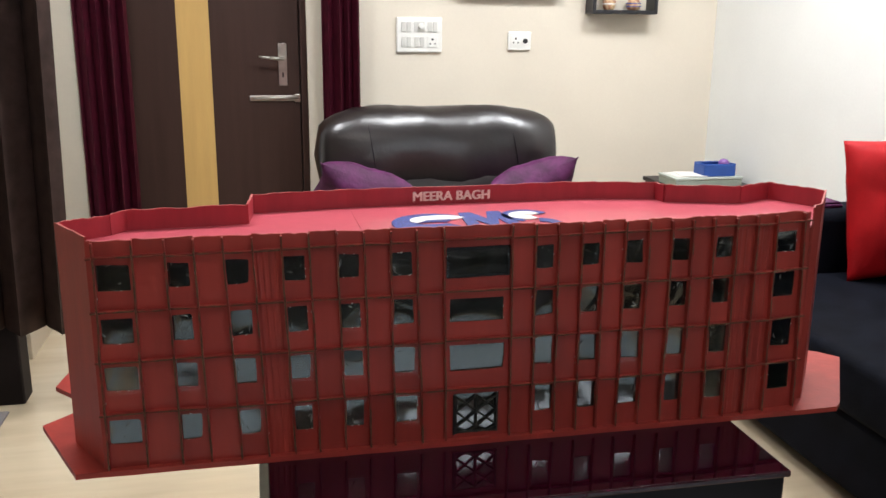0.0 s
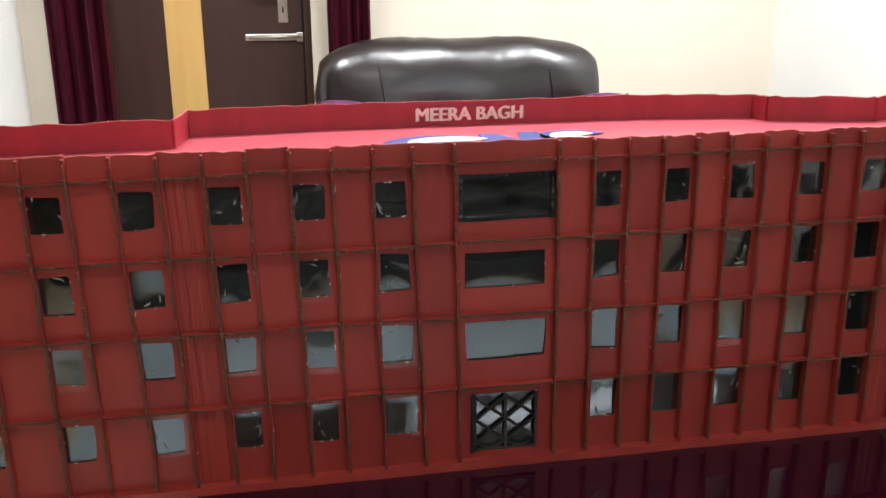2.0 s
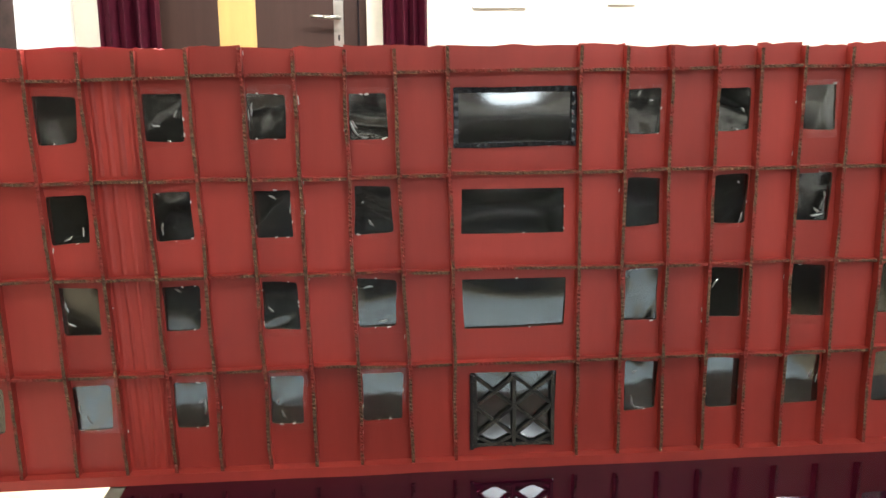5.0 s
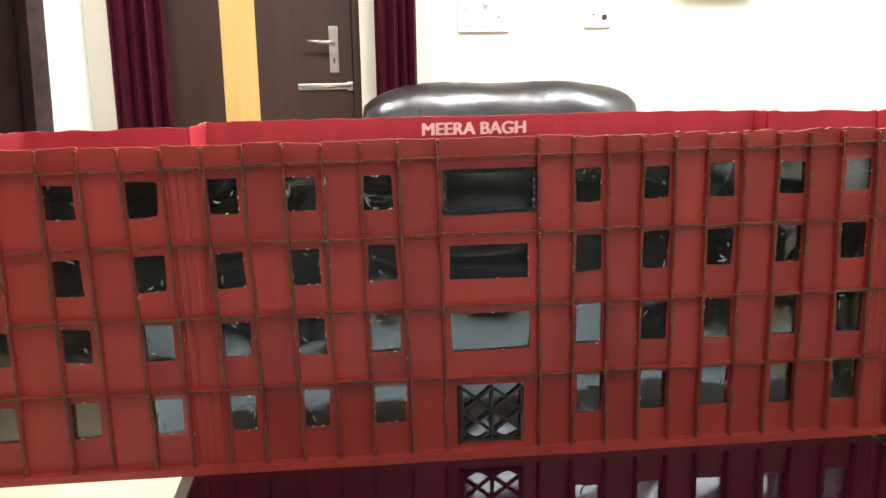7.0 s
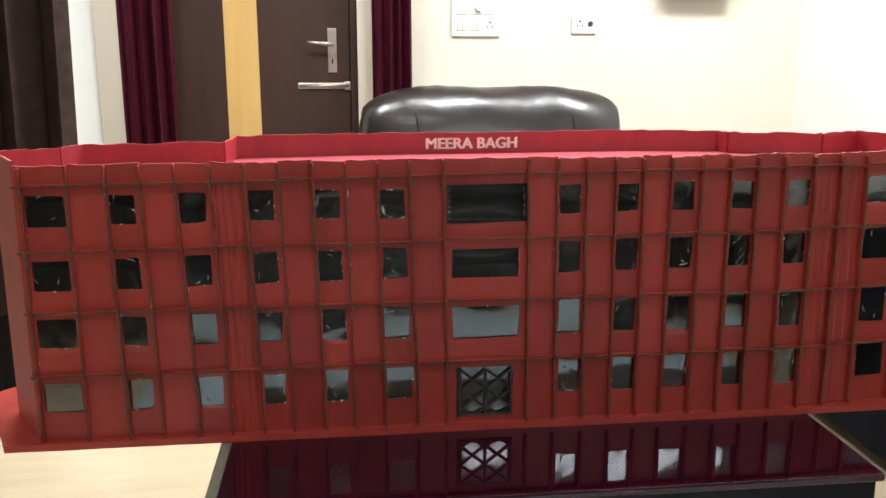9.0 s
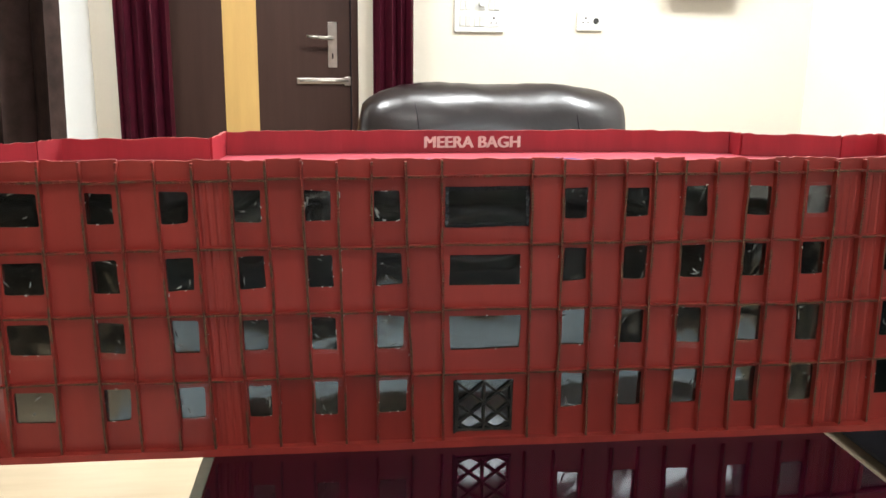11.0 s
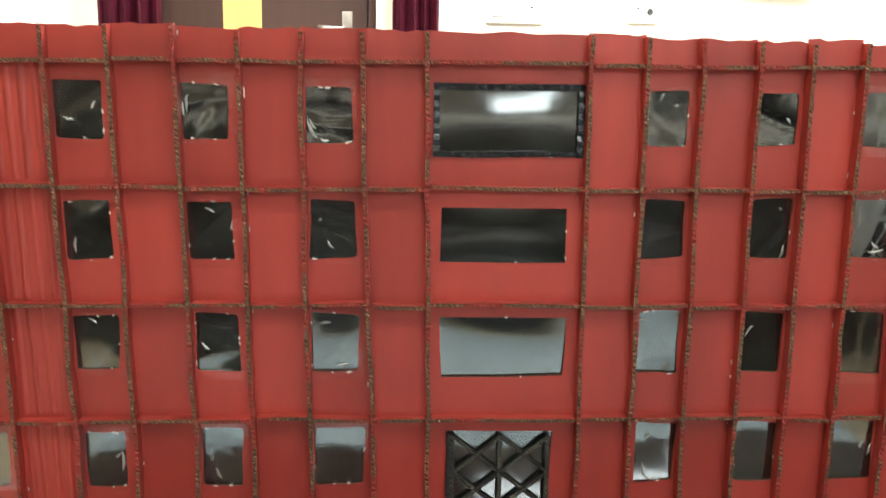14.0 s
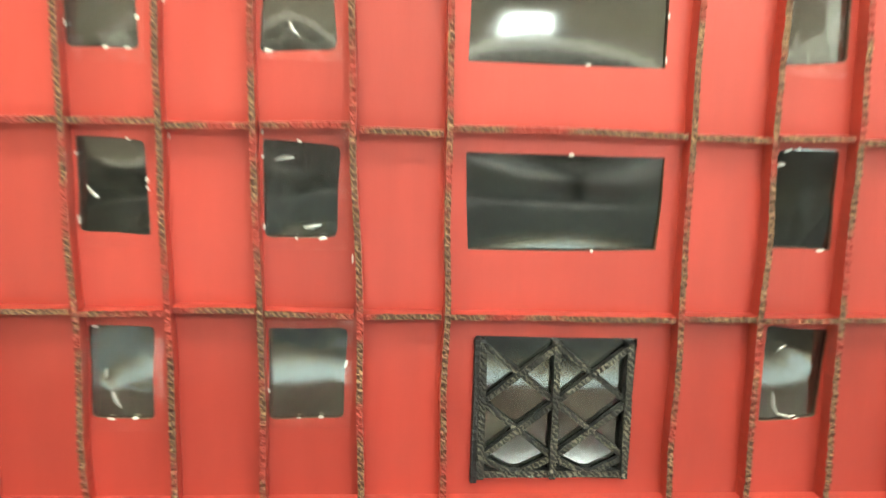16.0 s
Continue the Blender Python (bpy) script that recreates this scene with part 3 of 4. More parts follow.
# window films
for bay, k, h in windows:
    xs, zs = [p[0] for p in h], [p[1] for p in h]
    x0, x1, z0, z1 = min(xs) - 0.003, max(xs) + 0.003, min(zs) - 0.003, max(zs) + 0.003
    bm = bmesh.new()
    n = 44 if bay == 12 else 14
    s = rng.uniform(0, 50)
    folds = []
    rumple = 1.7 if bay in (6, 8, 10, 18) and k < 3 else 1.0
    for _ in range(rng.choice((0, 0, 1, 1)) + (1 if rumple > 1 else 0)):
        an = rng.uniform(0, math.pi)
        folds.append((math.cos(an), math.sin(an), 0.5 * (math.cos(an) + math.sin(an)) + rng.uniform(-0.4, 0.4), rng.choice((-1, 1)) * rng.uniform(0.0001, 0.0003) * rumple))
    tip, turn_x, puff = rng.uniform(-0.03, 0.03), rng.uniform(-0.035, 0.035), rng.choice((-1, 1)) * rng.uniform(0.0002, 0.0009)
    if bay == 12:
        folds, turn_x, puff, tip = [], turn_x * 0.3, -0.0006, -0.045 if k == 3 else 0.0
    elif k == 4:
        tip, puff = tip * 0.35, puff * 0.5
    elif k == 3 and bay in (10, 14):
        tip, puff = -0.045, puff * 0.5
    wavy = 0.0003 if bay == 12 or k == 4 else 0.0006
    g = []
    for i in range(n + 1):
        row = []
        for jz in range(n + 1):
            u, v = i / n, jz / n
            bulge = wavy * noise.noise((u * 1.4 + s, v * 1.4, s)) + 0.12 * wavy * noise.noise((u * 3.6 + s, v * 3.6, s)) + puff * (1 - (2 * u - 1) ** 2) * (1 - (2 * v - 1) ** 2) + sum(q * math.exp(-((u * cx + v * cy - c0) / 0.07) ** 2) for cx, cy, c0, q in folds)
            x, z = x0 + (x1 - x0) * u, z0 + (z1 - z0) * v
            row.append(bm.verts.new((x, 0.0022 + bulge + turn_x * (x - (x0 + x1) / 2) + tip * (z - (z0 + z1) / 2), z)))
        g.append(row)
    for i in range(n):
        for jz in range(n):
            bm.faces.new((g[i][jz], g[i + 1][jz], g[i + 1][jz + 1], g[i][jz + 1]))
    bmesh.ops.solidify(bm, geom=bm.faces[:], thickness=0.0005)
    mod("window_pane", bm, M_FILM, "", True)

def strip(a, b, thick, depth, wob, mats, seg_len=0.0022, y_front=None, name="rib", label=""):
    """A corrugated card strip standing off the facade along the line a-b in the xz plane."""
    bm = bmesh.new()
    a, b = Vector(a), Vector(b)
    d = (b - a).normalized()
    n = Vector((-d.y, d.x))
    cnt = max(2, int((b - a).length / seg_len))
    s = rng.uniform(0, 90)
    rows = []
    for i in range(cnt + 1):
        p = a.lerp(b, i / cnt) + n * (wob * 2 * noise.noise((i * seg_len * 18, s, 0)))
        t = thick / 2 * (1 + 0.22 * noise.noise((i * 0.9, s, 4)))
        y = -depth * (1 + 0.10 * noise.noise((i * 0.3, s, 9))) - (0.0007 if i % 2 else 0.0) - rng.uniform(0, 0.0003)
        back = 0.0003
        rows.append([bm.verts.new((q.x, yy, q.y)) for q, yy in ((p - n * t, back), (p - n * t, y), (p + n * t, y), (p + n * t, back))])
    for r, q in zip(rows, rows[1:]):
        for i in range(3):
            f = bm.faces.new((r[i], q[i], q[i + 1], r[i + 1]))
            f.material_index = 1 if i == 1 else 0
    for r in (rows[0], rows[-1]):
        bm.faces.new(r)
    return mod(name, bm, mats, label)


for i in range(27):
    z1 = ZTOP - 0.003 + rng.uniform(-0.001, 0.003)
    strip((ridge_x(i, BZ), BZ), (ridge_x(i, z1), z1), 0.0031, 0.0098, 0.0009, (M_RED, M_KRAFT), name="vertical_rib")
for z, tilt in zip(ROWS, ROW_TILT):
    for i in range(-1, 27):
        xa = -0.655 if i < 0 else ridge_x(i, z) + 0.0022
        xb = edge_at(28, z) - 0.002 if i == 26 else ridge_x(i + 1, z) - 0.0022
        dz = rng.uniform(-0.0012, 0.0012)
        strip((xa, z + tilt * xa + dz), (xb, z + tilt * xb + dz + rng.uniform(-0.001, 0.001)), 0.0029, 0.0090, 0.0005, (M_RED, M_KRAFT), name="storey_rib")

# black tape round the upper middle window
for x0, z0, x1, z1, w in ((-0.066, 0.834, 0.048, 0.835, 0.0052), (-0.066, 0.7835, 0.047, 0.7845, 0.0042), (-0.0645, 0.782, -0.0642, 0.836, 0.0046), (0.0455, 0.782, 0.0458, 0.836, 0.0052)):
    strip((x0, z0), (x1, z1), w, 0.0012, 0.0005, (M_TAPE, M_TAPE), 0.004, name="window_frame", label="shiny black tape round the window")

# raised wrinkles in the film, coloured pale to stand in for bright glints
M_GLINT = shader("pale_wrinkle_glint", (0.26, 0.27, 0.26), 0.12, vary=0.1, bump=0, ior=4.2)
for bay, k, h in windows:
    if bay == 12 or rng.random() < 0.25:
        continue
    for _ in range(rng.choice((1, 2, 2, 3))):
        cx, cz = (h[0][0] + h[1][0]) / 2, (h[0][1] + h[3][1]) / 2
        w2, h2 = (h[1][0] - h[0][0]) / 2, (h[0][1] - h[3][1]) / 2
        a0, span, rad, kink = rng.uniform(0, 360), rng.choice((-1, 1)) * rng.uniform(12, 48), rng.uniform(0.55, 0.95), rng.uniform(-0.5, 0.3)
        pts = []
        for i in range(9):
            a = radians(a0 + span * i / 8)
            q = rad * (1 + kink * i / 8) + 0.05 * noise.noise((i * 0.7, a0, 0))
            pts.append(Vector((cx + w2 * q * math.cos(a) * 1.05, 0.0015, cz + h2 * q * math.sin(a) * 1.05)))
        bm = bmesh.new()
        ring = []
        for i, p in enumerate(pts):
            d = (pts[min(i + 1, 8)] - pts[max(i - 1, 0)]).normalized()
            nrm = Vector((-d.z, 0, d.x))
            rr = (0.0006 + 0.0006 * rad) * math.sin(math.pi * (i + 0.4) / 8.8) + 0.0001
            ring.append([bm.verts.new(p + nrm * rr * math.cos(q) + Vector((0, -rr * 0.8 * math.sin(q), 0))) for q in (0, 0.8, 1.57, 2.34, 3.14)])
        for u, v in zip(ring, ring[1:]):
            for i in range(4):
                bm.faces.new((u[i], v[i], v[i + 1], u[i + 1]))
        mod("wrinkle_glint", bm, M_GLINT, "", True)

# clear film glued over the card round some windows
M_CLEAR = bpy.data.materials.new("clear_glossy_film")
M_CLEAR.use_nodes = True
nt = M_CLEAR.node_tree
see, gloss, both = nt.nodes.new("ShaderNodeBsdfTransparent"), nt.nodes.new("ShaderNodeBsdfGlossy"), nt.nodes.new("ShaderNodeMixShader")
gloss.inputs["Roughness"].default_value = 0.07
both.inputs[0].default_value = 0.06
nt.links.new(see.outputs[0], both.inputs[1])
nt.links.new(gloss.outputs[0], both.inputs[2])
nt.links.new(both.outputs[0], nt.nodes["Material Output"].inputs["Surface"])
for bay, k, h in windows:
    if bay == 12 or rng.random() < (0.15 if bay in (6, 8, 10) else 0.45):
        continue
    xa, xb = edge_at(bay + 1, h[0][1]) + 0.003, edge_at(bay + 2, h[0][1]) - 0.003
    xa, xb = max(xa, h[0][0] - rng.uniform(0.003, 0.006)), min(xb, h[1][0] + rng.uniform(0.003, 0.006))
    za, zb = h[2][1] - rng.uniform(0.003, 0.008), h[0][1] + rng.uniform(0.003, 0.009)
    bm = bmesh.new()
    n, seed = 22, rng.uniform(0, 90)
    g = []
    for i in range(n + 1):
        row = []
        for jz in range(n + 1):
            u, v = i / n, jz / n
            rim = min(u, 1 - u, v, 1 - v)
            y = -0.0011 + 0.00040 * noise.noise((u * 2.6 + seed, v * 2.6, seed)) + (0.00016 if rim < 0.2 else 0.00005) * noise.noise((u * 9, v * 9 + seed, seed))
            row.append(bm.verts.new((xa + (xb - xa) * u, y, za + (zb - za) * v)))
        g.append(row)
    for i in range(n):
        for jz in range(n):
            bm.faces.new((g[i][jz], g[i + 1][jz], g[i + 1][jz + 1], g[i][jz + 1]))
    sheet = mod("clear_film", bm, M_CLEAR, "", True)
    sheet.visible_shadow = False

# shiny beads of glue along window rims and ribs, whitened to stand in for glints
M_GLUE_GLINT = shader("glinting_glue", (0.75, 0.72, 0.68), 0.08, vary=0.1, scale=60, bump=0.05, ior=1.6, coat=0.5)


def bead(x, z, length, tilt, r):
    bm = bmesh.new()
    bmesh.ops.create_icosphere(bm, subdivisions=2, radius=r)
    for v in bm.verts:
        v.co.x *= length / (2 * r) * (1 + 0.2 * noise.noise(v.co * 900))
        v.co.y *= 0.5
    bmesh.ops.transform(bm, matrix=pose(x, -0.0002, z, 0, tilt, 0), verts=bm.verts[:])
    mod("glue_glint_bead", bm, M_GLUE_GLINT, "", True)


for bay, k, h in windows:
    if bay == 12 and k == 4:
        continue
    for _ in range(rng.choice((2, 3, 4, 5)) if bay in (6, 8, 10, 12) else rng.choice((0, 1, 1, 2, 3))):
        side = rng.choice((2, 2, 2, 0, 1, 3))
        a, b = h[side], h[(side + 1) % 4]
        u = rng.uniform(0.05, 0.95)
        bead(a[0] + (b[0] - a[0]) * u, a[1] + (b[1] - a[1]) * u + rng.uniform(-0.001, 0.001), rng.uniform(0.0015, 0.005), 90 * (side % 2) + rng.uniform(-25, 25), rng.uniform(0.0004, 0.0010))
for _ in range(46):
    i = rng.randrange(27)
    z = rng.uniform(BZ + 0.01, ZTOP)
    bead(ridge_x(i, z) + rng.choice((-1, 1)) * 0.0024, z, rng.uniform(0.0015, 0.006), 90 + rng.uniform(-8, 8), rng.uniform(0.0004, 0.0007))

# upright creases in the card
def crease(a, b, wide, high):
    bm = bmesh.new()
    rows = []
    for i in range(7):
        x, z = a[0] + (b[0] - a[0]) * i / 6 + rng.uniform(-0.0004, 0.0004), a[1] + (b[1] - a[1]) * i / 6
        rows.append([bm.verts.new((x + wide * q, 0.0002 - high * (1 - (2 * q) ** 2) ** 2, z)) for q in (-0.5, -0.36, -0.2, 0.0, 0.2, 0.36, 0.5)])
    for p, q in zip(rows, rows[1:]):
        for i in range(6):
            bm.faces.new((p[i], q[i], q[i + 1], p[i + 1]))
    mod("crease", bm, M_RED, "", True)


for i, xs in ((5, (0.15, 0.36, 0.58, 0.80)), (23, (0.3, 0.55, 0.8)), (24, (0.35, 0.7))):
    for u in xs:
        for k in range(4):
            zt, zb = levels[k + 1] - 0.003, levels[k + 2] + 0.003
            xa, xb = [edge_at(i + 1, z) + (edge_at(i + 2, z) - edge_at(i + 1, z)) * u for z in (zb, zt)]
            crease((xa, zb), (xb, zt), rng.uniform(0.005, 0.008), rng.uniform(0.0010, 0.0020))

# gate
gate = mod("gate", box(-0.0520, -0.004, 0.4835, -0.0485, 0.004, 0.5615, 0.0004), M_BLACK, "black card lattice gate")


def bar(a, b, w, y0, y1, label=""):
    bm = bmesh.new()
    a, b = Vector(a), Vector(b)
    d = (b - a).normalized()
    n = Vector((-d.y, d.x)) * w / 2
    cnt = 8
    rows = []
    for i in range(cnt + 1):
        p = a.lerp(b, i / cnt)
        k = 1 + rng.uniform(-0.12, 0.12)
        rows.append([bm.verts.new((q.x, y, q.y)) for q, y in ((p - n * k, y1), (p - n * k, y0), (p + n * k, y0), (p + n * k, y1))])
    for r, q in zip(rows, rows[1:]):
        for i in range(4):
            f = bm.faces.new((r[i], q[i], q[(i + 1) % 4], r[(i + 1) % 4]))
            f.material_index = 1 if i == 1 else 0
    bm.faces.new(rows[0])
    bm.faces.new(rows[-1])
    mod("lattice_bar", bm, (M_BLACK, M_BLACK_EDGE), label, parent=gate)


GX = (-0.0470, -0.0085, 0.0300)
GZ = (0.4860, 0.560)
for x in GX:
    bar((x, GZ[0]), (x - 0.0005, GZ[1]), 0.0036, -0.005, 0.003)
bar((GX[0], GZ[0] + 0.002), (GX[2], GZ[0] + 0.002), 0.0036, -0.003, 0.003)
for xa, xb in ((GX[0], GX[1]), (GX[1], GX[2])):
    for za, zb in ((0.5275, 0.5580), (0.4970, 0.5275)):
        bar((xa, za), (xb, zb), 0.0031, -0.0035, 0.001)
        bar((xa, zb), (xb, za), 0.0031, -0.0015, 0.001)
    for x in (xa, xb):
        bar((x, 0.4970), ((xa + xb) / 2, 0.4870), 0.0031, -0.002, 0.001)

# side walls, back and roof
LEFT, RIGHT = (-0.722, 0.115), (0.790, 0.178)
BACK = [LEFT, (-0.643, 0.172), (-0.619, 0.209), (-0.405, 0.226), (-0.396, 0.324), (-0.204, 0.352), (0.305, 0.366), (0.476, 0.336), (0.482, 0.300), (0.636, 0.258), (0.727, 0.298), RIGHT]
mod("side_wall", board(LEFT, (-0.655, 0.0), BZ, 0.880, 0.004, ragged=0.001, cuts=8), (M_RED, M_RIM), "red painted cardboard side wall")
mod("side_wall", board((0.655, 0.0), RIGHT, BZ, 0.880, 0.004, ragged=0.001, cuts=8), (M_RED, M_RIM), "red painted cardboard side wall")
RZ = 0.842
mod("roof", prism([(-0.652, 0.005), (0.650, 0.022), (0.786, 0.177)] + BACK[-2:0:-1] + [(-0.717, 0.115)], RZ - 0.004, RZ), M_ROOF_COOL, "smooth red cardboard roof, tinted pinkish as by cool light")
for p, q in zip(BACK[::-1], BACK[-2::-1]):
    mod("parapet", board(p, q, RZ - 0.002, 0.880, 0.004, ragged=0.0016, cuts=14), (M_PARAPET_COOL, M_RIM), "red painted cardboard parapet with a rough rim")
    mod("back_wall", board(p, q, BZ, RZ - 0.006, 0.004), M_RED)
# fold of the roof sheet
mod("roof_seam", box(-0.1985, 0.02, RZ, -0.1965, 0.34, RZ + 0.0012), M_ROOF_COOL)


def lettering(words, height, width, thick, bold):
    cu = bpy.data.curves.new("words", "FONT")
    cu.body, cu.size, cu.extrude, cu.offset, cu.resolution_u = words, 1.0, 0.02, bold, 4
    ob = new("words", cu)
    bpy.context.view_layer.update()
    me = bpy.data.meshes.new_from_object(ob.evaluated_get(bpy.context.evaluated_depsgraph_get()))
    bpy.data.objects.remove(ob)
    bpy.data.curves.remove(cu)
    xs = [v.co.x for v in me.vertices]
    ys = [v.co.y for v in me.vertices]
    x0, y0, sx, sy = min(xs), min(ys), width / (max(xs) - min(xs)), height / (max(ys) - min(ys))
    for v in me.vertices:
        v.co = ((v.co.x - x0) * sx - width / 2, v.co.z / 0.02 * thick / 2, (v.co.y - y0) * sy)
    return me


me = lettering("MEERA BAGH", 0.0195, 0.166, 0.0016, 0.0)
bm = bmesh.new()
for dx, dy, dz in ((0, 0, 0), (0.0013, -0.0002, 0.0004), (-0.0012, -0.0004, -0.0003)):
    start = len(bm.verts)
    bm.from_mesh(me)
    bm.verts.ensure_lookup_table()
    for v in bm.verts[start:]:
        v.co += Vector((dx, dy, dz))
bm.to_mesh(me)
bm.free()
me.materials.append(M_LETTER)
ob = new("name_lettering", me)
ob.parent = model
ob.matrix_local = pose(0.020, 0.3527, 0.8505 - TZ, 0, 0, 1.6)
ob["label"] = "pale cut-out capital letters on the parapet"


def arc_plate(cx, cy, rx, ry, a0, a1, w, z0, z1, n=22):
    out, inn = [], []
    for i in range(n + 1):
        a = radians(a0 + (a1 - a0) * i / n)
        out.append((cx + rx * math.cos(a), cy + ry * math.sin(a)))
        inn.append((cx + (rx - w) * math.cos(a), cy + (ry - w * 1.5) * math.sin(a)))
    return prism(out + inn[::-1], z0, z1)


RT = RZ + 0.0012
mod("white_shape", arc_plate(-0.040, 0.190, 0.058, 0.040, 20, 215, 0.026, RT - 0.0008, RT + 0.0016), M_PAPER, "white painted shape between the blue ones")
mod("white_shape", arc_plate(0.138, 0.205, 0.034, 0.036, 20, 300, 0.022, RT - 0.0008, RT + 0.0016), M_PAPER, "white painted shape between the blue ones")
mod("blue_shape", arc_plate(-0.055, 0.165, 0.082, 0.085, 40, 320, 0.050, RT, RT + 0.001), M_BLUE, "hand-coloured blue marker shape")
mod("blue_shape", prism([(0.000, 0.08), (0.028, 0.08), (0.030, 0.18), (0.052, 0.12), (0.062, 0.12), (0.078, 0.19), (0.086, 0.08), (0.116, 0.08), (0.096, 0.255), (0.070, 0.255), (0.055, 0.19), (0.036, 0.25), (0.010, 0.25)], RT, RT + 0.001), M_BLUE, "hand-coloured blue marker shape")
mod("blue_shape", arc_plate(0.140, 0.205, 0.050, 0.055, 20, 250, 0.022, RT, RT + 0.001), M_BLUE, "hand-coloured blue marker shape")
mod("blue_shape", arc_plate(0.140, 0.130, 0.050, 0.050, 200, 430, 0.022, RT, RT + 0.001), M_BLUE, "hand-coloured blue marker shape")

# ---- recliner ----
chair = thing("recliner_armchair", (0.352, 2.02, 0), "dark brown leather recliner armchair facing the table", "armchair")


def roll(w, d, h, n=44, m=28, power=3.2, seed=0, amp=0.014):
    """A stuffed leather roll, w wide, d deep, h high, round at the ends."""
    bm = bmesh.new()
    rows = []
    for i in range(n + 1):
        u = -1 + 2 * i / n
        k = max(0.0, 1 - abs(u) ** power) ** (1 / power) if abs(u) < 1 else 0.0
        k = max(k, 0.02)
        row = []
        for jj in range(m):
            a = 2 * math.pi * jj / m
            c, s = math.cos(a), math.sin(a)
            c = math.copysign(abs(c) ** 0.8, c)
            s = math.copysign(abs(s) ** 0.8, s)
            wr = 1 + amp * 3 * noise.noise((u * 3, c * 1.4 + seed, s * 1.4)) + amp * noise.noise((u * 11, c * 3, s * 3 + seed))
            row.append(bm.verts.new((u * w / 2, d / 2 * k * c * wr, h / 2 * k * s * wr)))
        rows.append(row)
    for r, q in zip(rows, rows[1:]):
        for jj in range(m):
            bm.faces.new((r[jj], q[jj], q[(jj + 1) % m], r[(jj + 1) % m]))
    bm.faces.new(rows[0][::-1])
    bm.faces.new(rows[-1])
    return bm


def shifted(bm, x, y, z, rx=0, ry=0, rz=0):
    bmesh.ops.transform(bm, matrix=pose(x, y, z, rx, ry, rz), verts=bm.verts[:])
    return bm


part("backrest", shifted(roll(1.02, 0.27, 0.385, power=3.7, seed=2, amp=0.019), 0, 0.10, 0.704, -8), M_LEATHER, chair, "plump leather head roll", True)
part("lower_backrest", shifted(roll(0.66, 0.24, 0.42, power=6, seed=5), 0, 0.06, 0.50, -10), M_LEATHER, chair, smooth=True)
part("back_shell", box(-0.44, 0.14, 0.08, 0.44, 0.28, 0.72, 0.05, seg=4), M_LEATHER, chair, smooth=True)
part("seat", shifted(roll(0.62, 0.66, 0.24, power=7, seed=7), 0, -0.20, 0.36), M_LEATHER, chair, smooth=True)
for x in (-0.40, 0.40):
    part("arm", shifted(roll(0.78, 0.22, 0.46, power=6, seed=x), x, -0.16, 0.32, 0, 0, 90), M_LEATHER, chair, smooth=True)
part("base", box(-0.42, -0.48, 0.0, 0.42, 0.24, 0.16, 0.02), M_LEATHER, chair)
for x in (-0.285, 0.30):
    bm = bmesh.new()
    pts = []
    for i in range(15):
        a = radians(-70 + 215 * i / 14)
        pts.append(Vector((x - 0.02 * math.sin(a * 1.3), 0.10 - 0.1365 * math.cos(a) + 0.024 * math.sin(a), 0.704 + 0.1865 * math.sin(a) + 0.012 * math.cos(a))))
    for p, q in zip(pts, pts[1:]):
        tube(p, q, 0.0020, bm=bm, seg=6)
    part("seam", bm, M_TABLE_EDGE, chair)

for x, ry, lab in ((-0.02, 16, "purple cushion leaning on the recliner arm"), (0.655, -16, "purple cushion tilted against the recliner")):
    c = thing("cushion", (x, 1.80, 0.60), lab, "cushion", "cushions on the recliner")
    part("cover", shifted(pillow(0.36, 0.34, 0.17, corner=0.2), 0, 0, -0.012, 52, ry, 0), M_CUSHION, c, smooth=True)

# ---- sofa at the white wall ----
sofa = thing("sofa", (1.425, 0.35, 0), "black fabric sofa against the white wall", "sofa")
part("base", box(-0.36, -1.25, 0.05, 0.40, 0.75, 0.26, 0.02), M_SOFA, sofa)
part("seat_cushion", box(-0.385, -1.24, 0.26, 0.28, 0.74, 0.42, 0.03, seg=4), M_SOFA, sofa, smooth=True)
for y in (-1.22, -0.57, 0.08):
    part("back_cushion", shifted(box(-0.07, -0.31, -0.19, 0.07, 0.31, 0.19, 0.05, seg=4), 0.25, y + 0.32, 0.60, 0, 10, 0), M_SOFA, sofa, smooth=True)
part("backrest", box(0.26, -1.25, 0.05, 0.455, 0.75, 0.72, 0.03), M_SOFA, sofa)
part("arm", box(-0.36, 0.725, 0.05, 0.40, 0.90, 0.63, 0.04, seg=4), M_SOFA, sofa, smooth=True)
part("arm", box(-0.36, -1.42, 0.05, 0.40, -1.25, 0.56, 0.04, seg=4), M_SOFA, sofa, smooth=True)
for x in (-0.3, 0.34):
    for y in (-1.3, 0.8):
        part("leg", tube((x, y, 0), (x, y, 0.05), 0.025), M_HOLE, sofa)
cl = thing("cloth", (1.485, 1.165, 0.63), "folded violet cloth lying on the black sofa arm", "cloth")
part("fold", box(-0.07, -0.05, 0.0, 0.05, 0.05, 0.012, 0.004), M_CUSHION, cl)
part("fold", box(-0.06, -0.045, 0.012, 0.045, 0.04, 0.020, 0.003), M_CUSHION, cl)
c = thing("cushion", (1.675, 0.98, 0.652), "bright red square cushion standing on the black sofa", "cushion")
part("cover", shifted(pillow(0.42, 0.455, 0.17, corner=0.05), 0, 0, 0, -10, -3, -8), M_REDCLOTH, c, smooth=True)

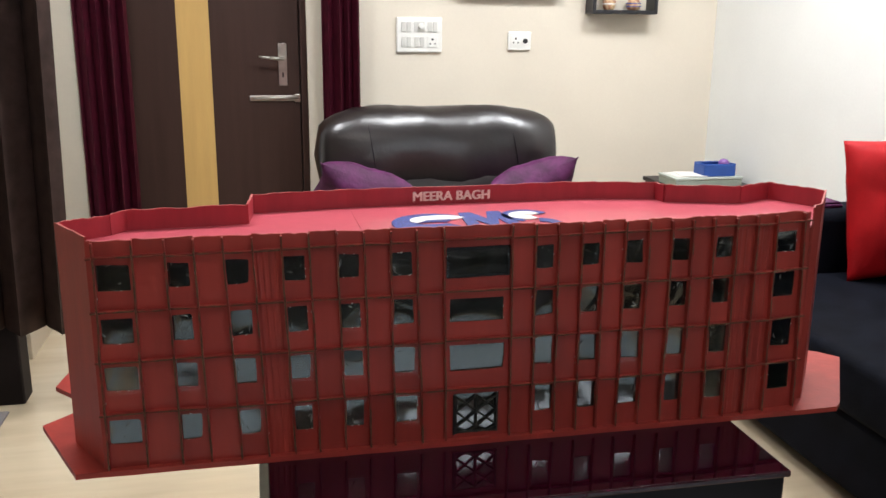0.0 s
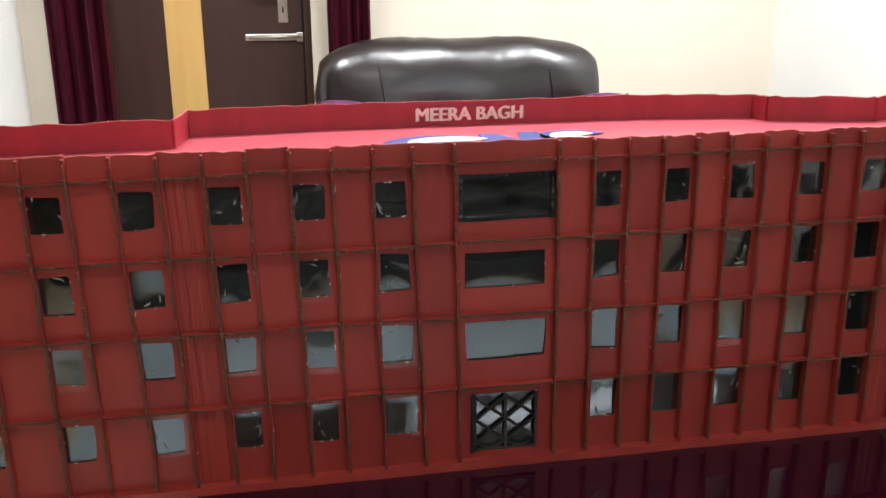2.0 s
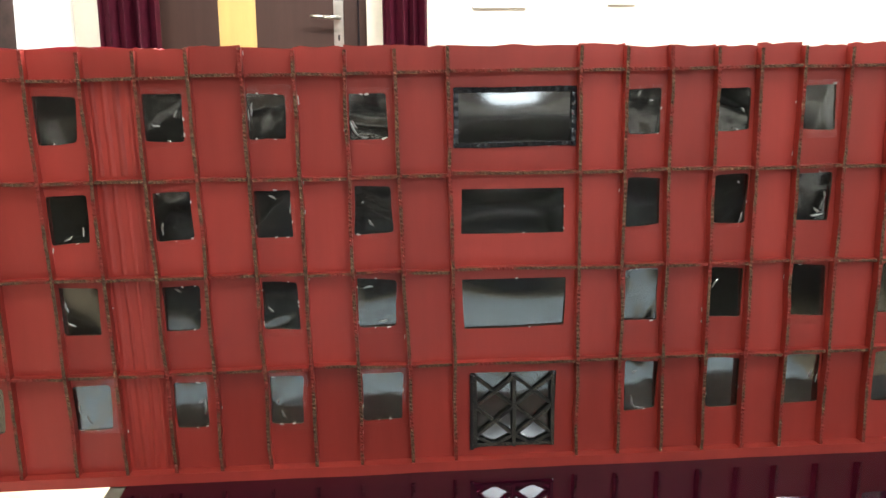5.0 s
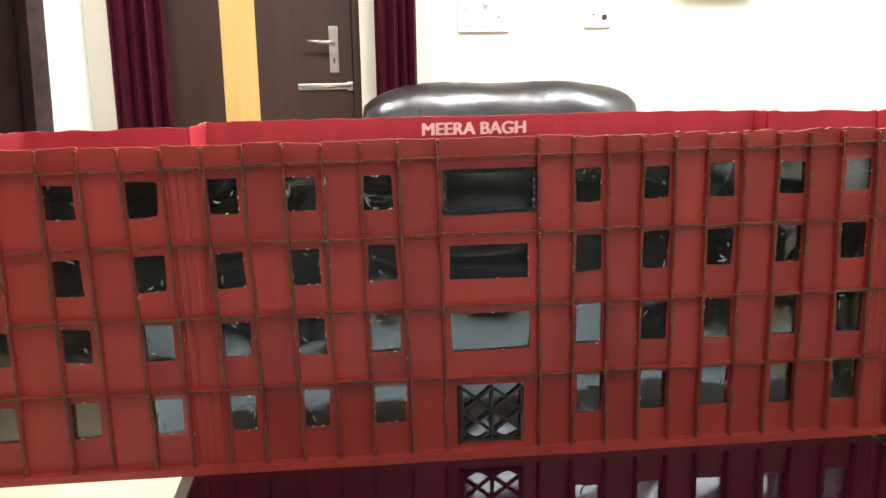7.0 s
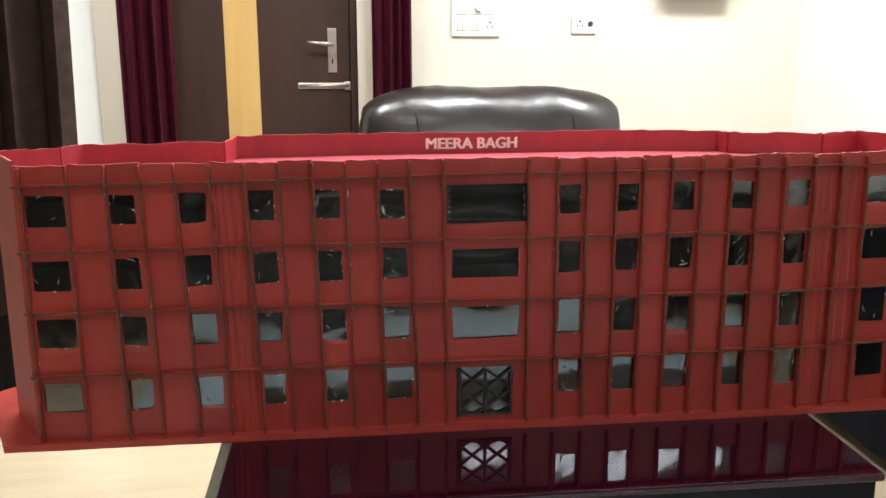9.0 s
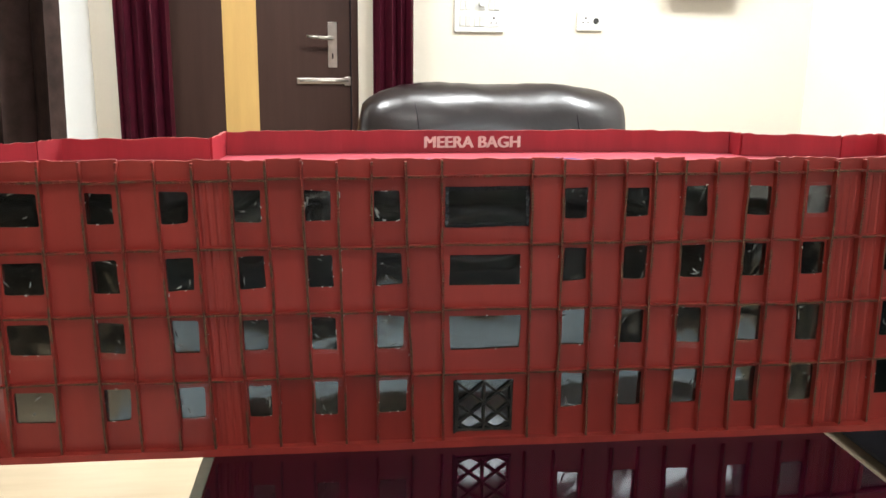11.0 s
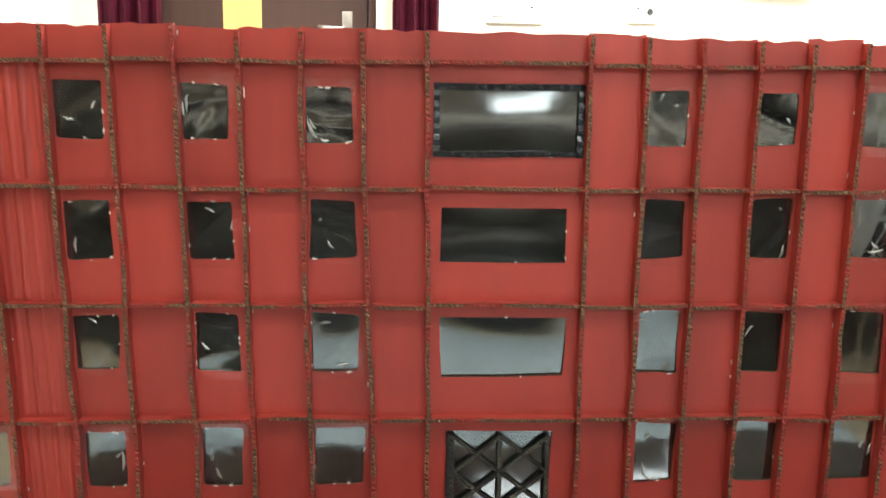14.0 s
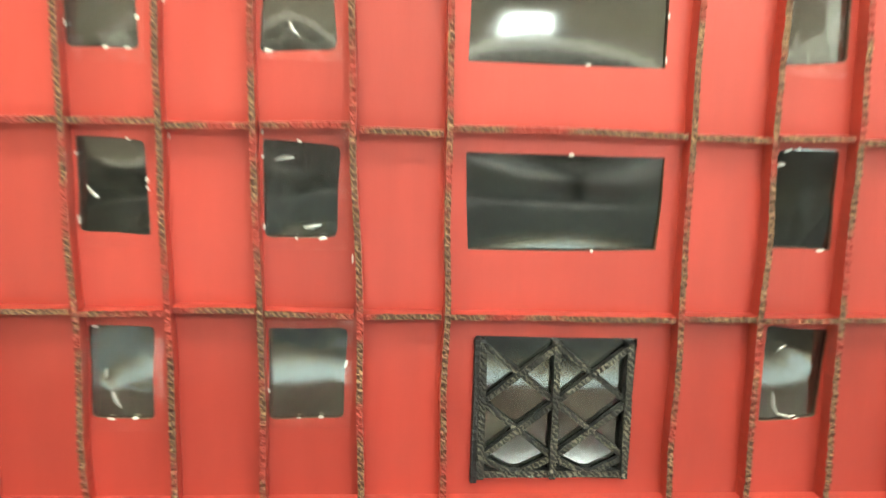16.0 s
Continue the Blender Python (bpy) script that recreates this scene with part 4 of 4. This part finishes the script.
# ---- corner table with box, papers and basket ----
st = thing("side_table", (1.685, 2.36, 0), "small dark corner table", "table")
part("top", box(-0.20, -0.16, 0.48, 0.20, 0.22, 0.50, 0.003), M_TABLE_EDGE, st)
for x in (-0.17, 0.17):
    for y in (-0.13, 0.19):
        part("leg", box(x - 0.02, y - 0.02, 0, x + 0.02, y + 0.02, 0.48, 0.003), M_TABLE_EDGE, st)
bx = thing("storage_box", (1.655, 2.32, 0.50), "flat pale grey-green box with a pale lid", "box")
part("body", box(-0.167, -0.09, 0, 0.167, 0.09, 0.034, 0.004), M_BOX, bx)
part("lid", box(-0.170, -0.093, 0.034, 0.170, 0.093, 0.045, 0.003), M_LID, bx, "pale grey lid")
for i, (x, y, a) in enumerate(((1.565, 2.325, 8), (1.60, 2.315, -9))):
    pp = thing("paper", (x, y, 0.545 + i * 0.003), "loose printed white paper sheet", "paper")
    part("sheet", shifted(box(-0.06, -0.07, 0.0005, 0.06, 0.07, 0.0025), 0, 0, 0, 0, 0, a), M_PAPER, pp)
bk = thing("basket", (1.715, 2.30, 0.545), "small blue plastic basket on the box", "basket")
bm = bmesh.new()
ins = [(-0.075, -0.05), (0.075, -0.05), (0.075, 0.05), (-0.075, 0.05)]
for p, q in zip(ins, ins[1:] + ins[:1]):
    board(p, q, 0.002, 0.052, -0.004, bm=bm)
part("body", bm, M_BASKET, bk)
part("bottom", box(-0.073, -0.048, 0, 0.073, 0.048, 0.003), M_BASKET, bk)
bm = bmesh.new()
for p, q in zip(ins, ins[1:] + ins[:1]):
    tube((*p, 0.053), (*q, 0.053), 0.0045, bm=bm, seg=8)
part("rim", bm, M_BASKET, bk, smooth=True)
bm = bmesh.new()
bmesh.ops.create_uvsphere(bm, u_segments=20, v_segments=12, radius=0.026)
bmesh.ops.scale(bm, vec=(1, 1, 0.9), verts=bm.verts[:])
ball = solid("ball", bm, M_BALL, "lilac plastic ball heaped in the blue basket", "ball", smooth=True)
ball.location = (1.757, 2.295, 0.598)

# ---- unseen furniture added for the window films to mirror ----
# assumed sofa, a dark mass for the panes to mirror
s2 = thing("sofa", (-0.3, -2.25, 0), "unseen long dark brown leather sofa, added for dark reflections", "sofa")
part("base", box(-1.6, -0.36, 0.04, 1.6, 0.40, 0.24, 0.02), M_LEATHER, s2)
for x in (-1.58, -0.79, 0.0, 0.79):
    part("seat_cushion", box(x, -0.30, 0.24, x + 0.78, 0.42, 0.42, 0.05, seg=4), M_LEATHER, s2, smooth=True)
part("backrest", box(-1.6, -0.44, 0.1, 1.6, -0.24, 0.72, 0.05, seg=4), M_LEATHER, s2, smooth=True)
for x in (-1.74, 1.6):
    part("arm", box(x, -0.44, 0.04, x + 0.14, 0.42, 0.6, 0.05, seg=4), M_LEATHER, s2, smooth=True)
# added rug whose pale colour gives the lower panes their bluish brightness
solid("floor_glare_rug", box(-0.85, -1.80, 0, 1.02, -0.72, 0.008, 0.003), M_GLARERUG, "unseen pale blue rug, its colour standing in for floor glare", "rug")
# assumed white body that the top panes mirror as a bright band
sb = thing("sideboard", (0.35, -3.0, 0), "unseen long white sideboard, added to mirror as a pale band", "sideboard")
part("body", box(-1.5, -0.18, 0.06, 1.45, 0.14, 0.78, 0.004), M_PLASTIC, sb)
part("top", box(-1.52, -0.195, 0.78, 1.47, 0.16, 0.81, 0.004), M_PLASTIC, sb)
for i in range(4):
    x = -1.5 + i * 0.7375
    part("door", box(x + 0.004, 0.14, 0.09, x + 0.7335, 0.156, 0.775, 0.003), M_PLASTIC_G, sb)
part("plinth", box(-1.46, -0.16, 0.0, 1.41, 0.10, 0.06), M_SHELF, sb)
# assumed lit screen, added as the bright rectangle mirrored in the panes
mirrored_tv = thing("television", (0.45, -3.0, 0.81), "unseen small television, added as the pale blue rectangle mirrored in windows", "television")
part("stand", box(-0.12, -0.06, 0.0, 0.12, 0.06, 0.015, 0.004), M_SHELF, mirrored_tv)
part("neck", box(-0.025, -0.02, 0.015, 0.025, 0.0, 0.10), M_SHELF, mirrored_tv)
part("casing", box(-0.15, -0.025, 0.04, 0.15, 0.018, 0.22, 0.006), M_SHELF, mirrored_tv)
part("screen", box(-0.138, 0.018, 0.052, 0.138, 0.022, 0.208), M_SCREEN, mirrored_tv, "pale blue lit screen")
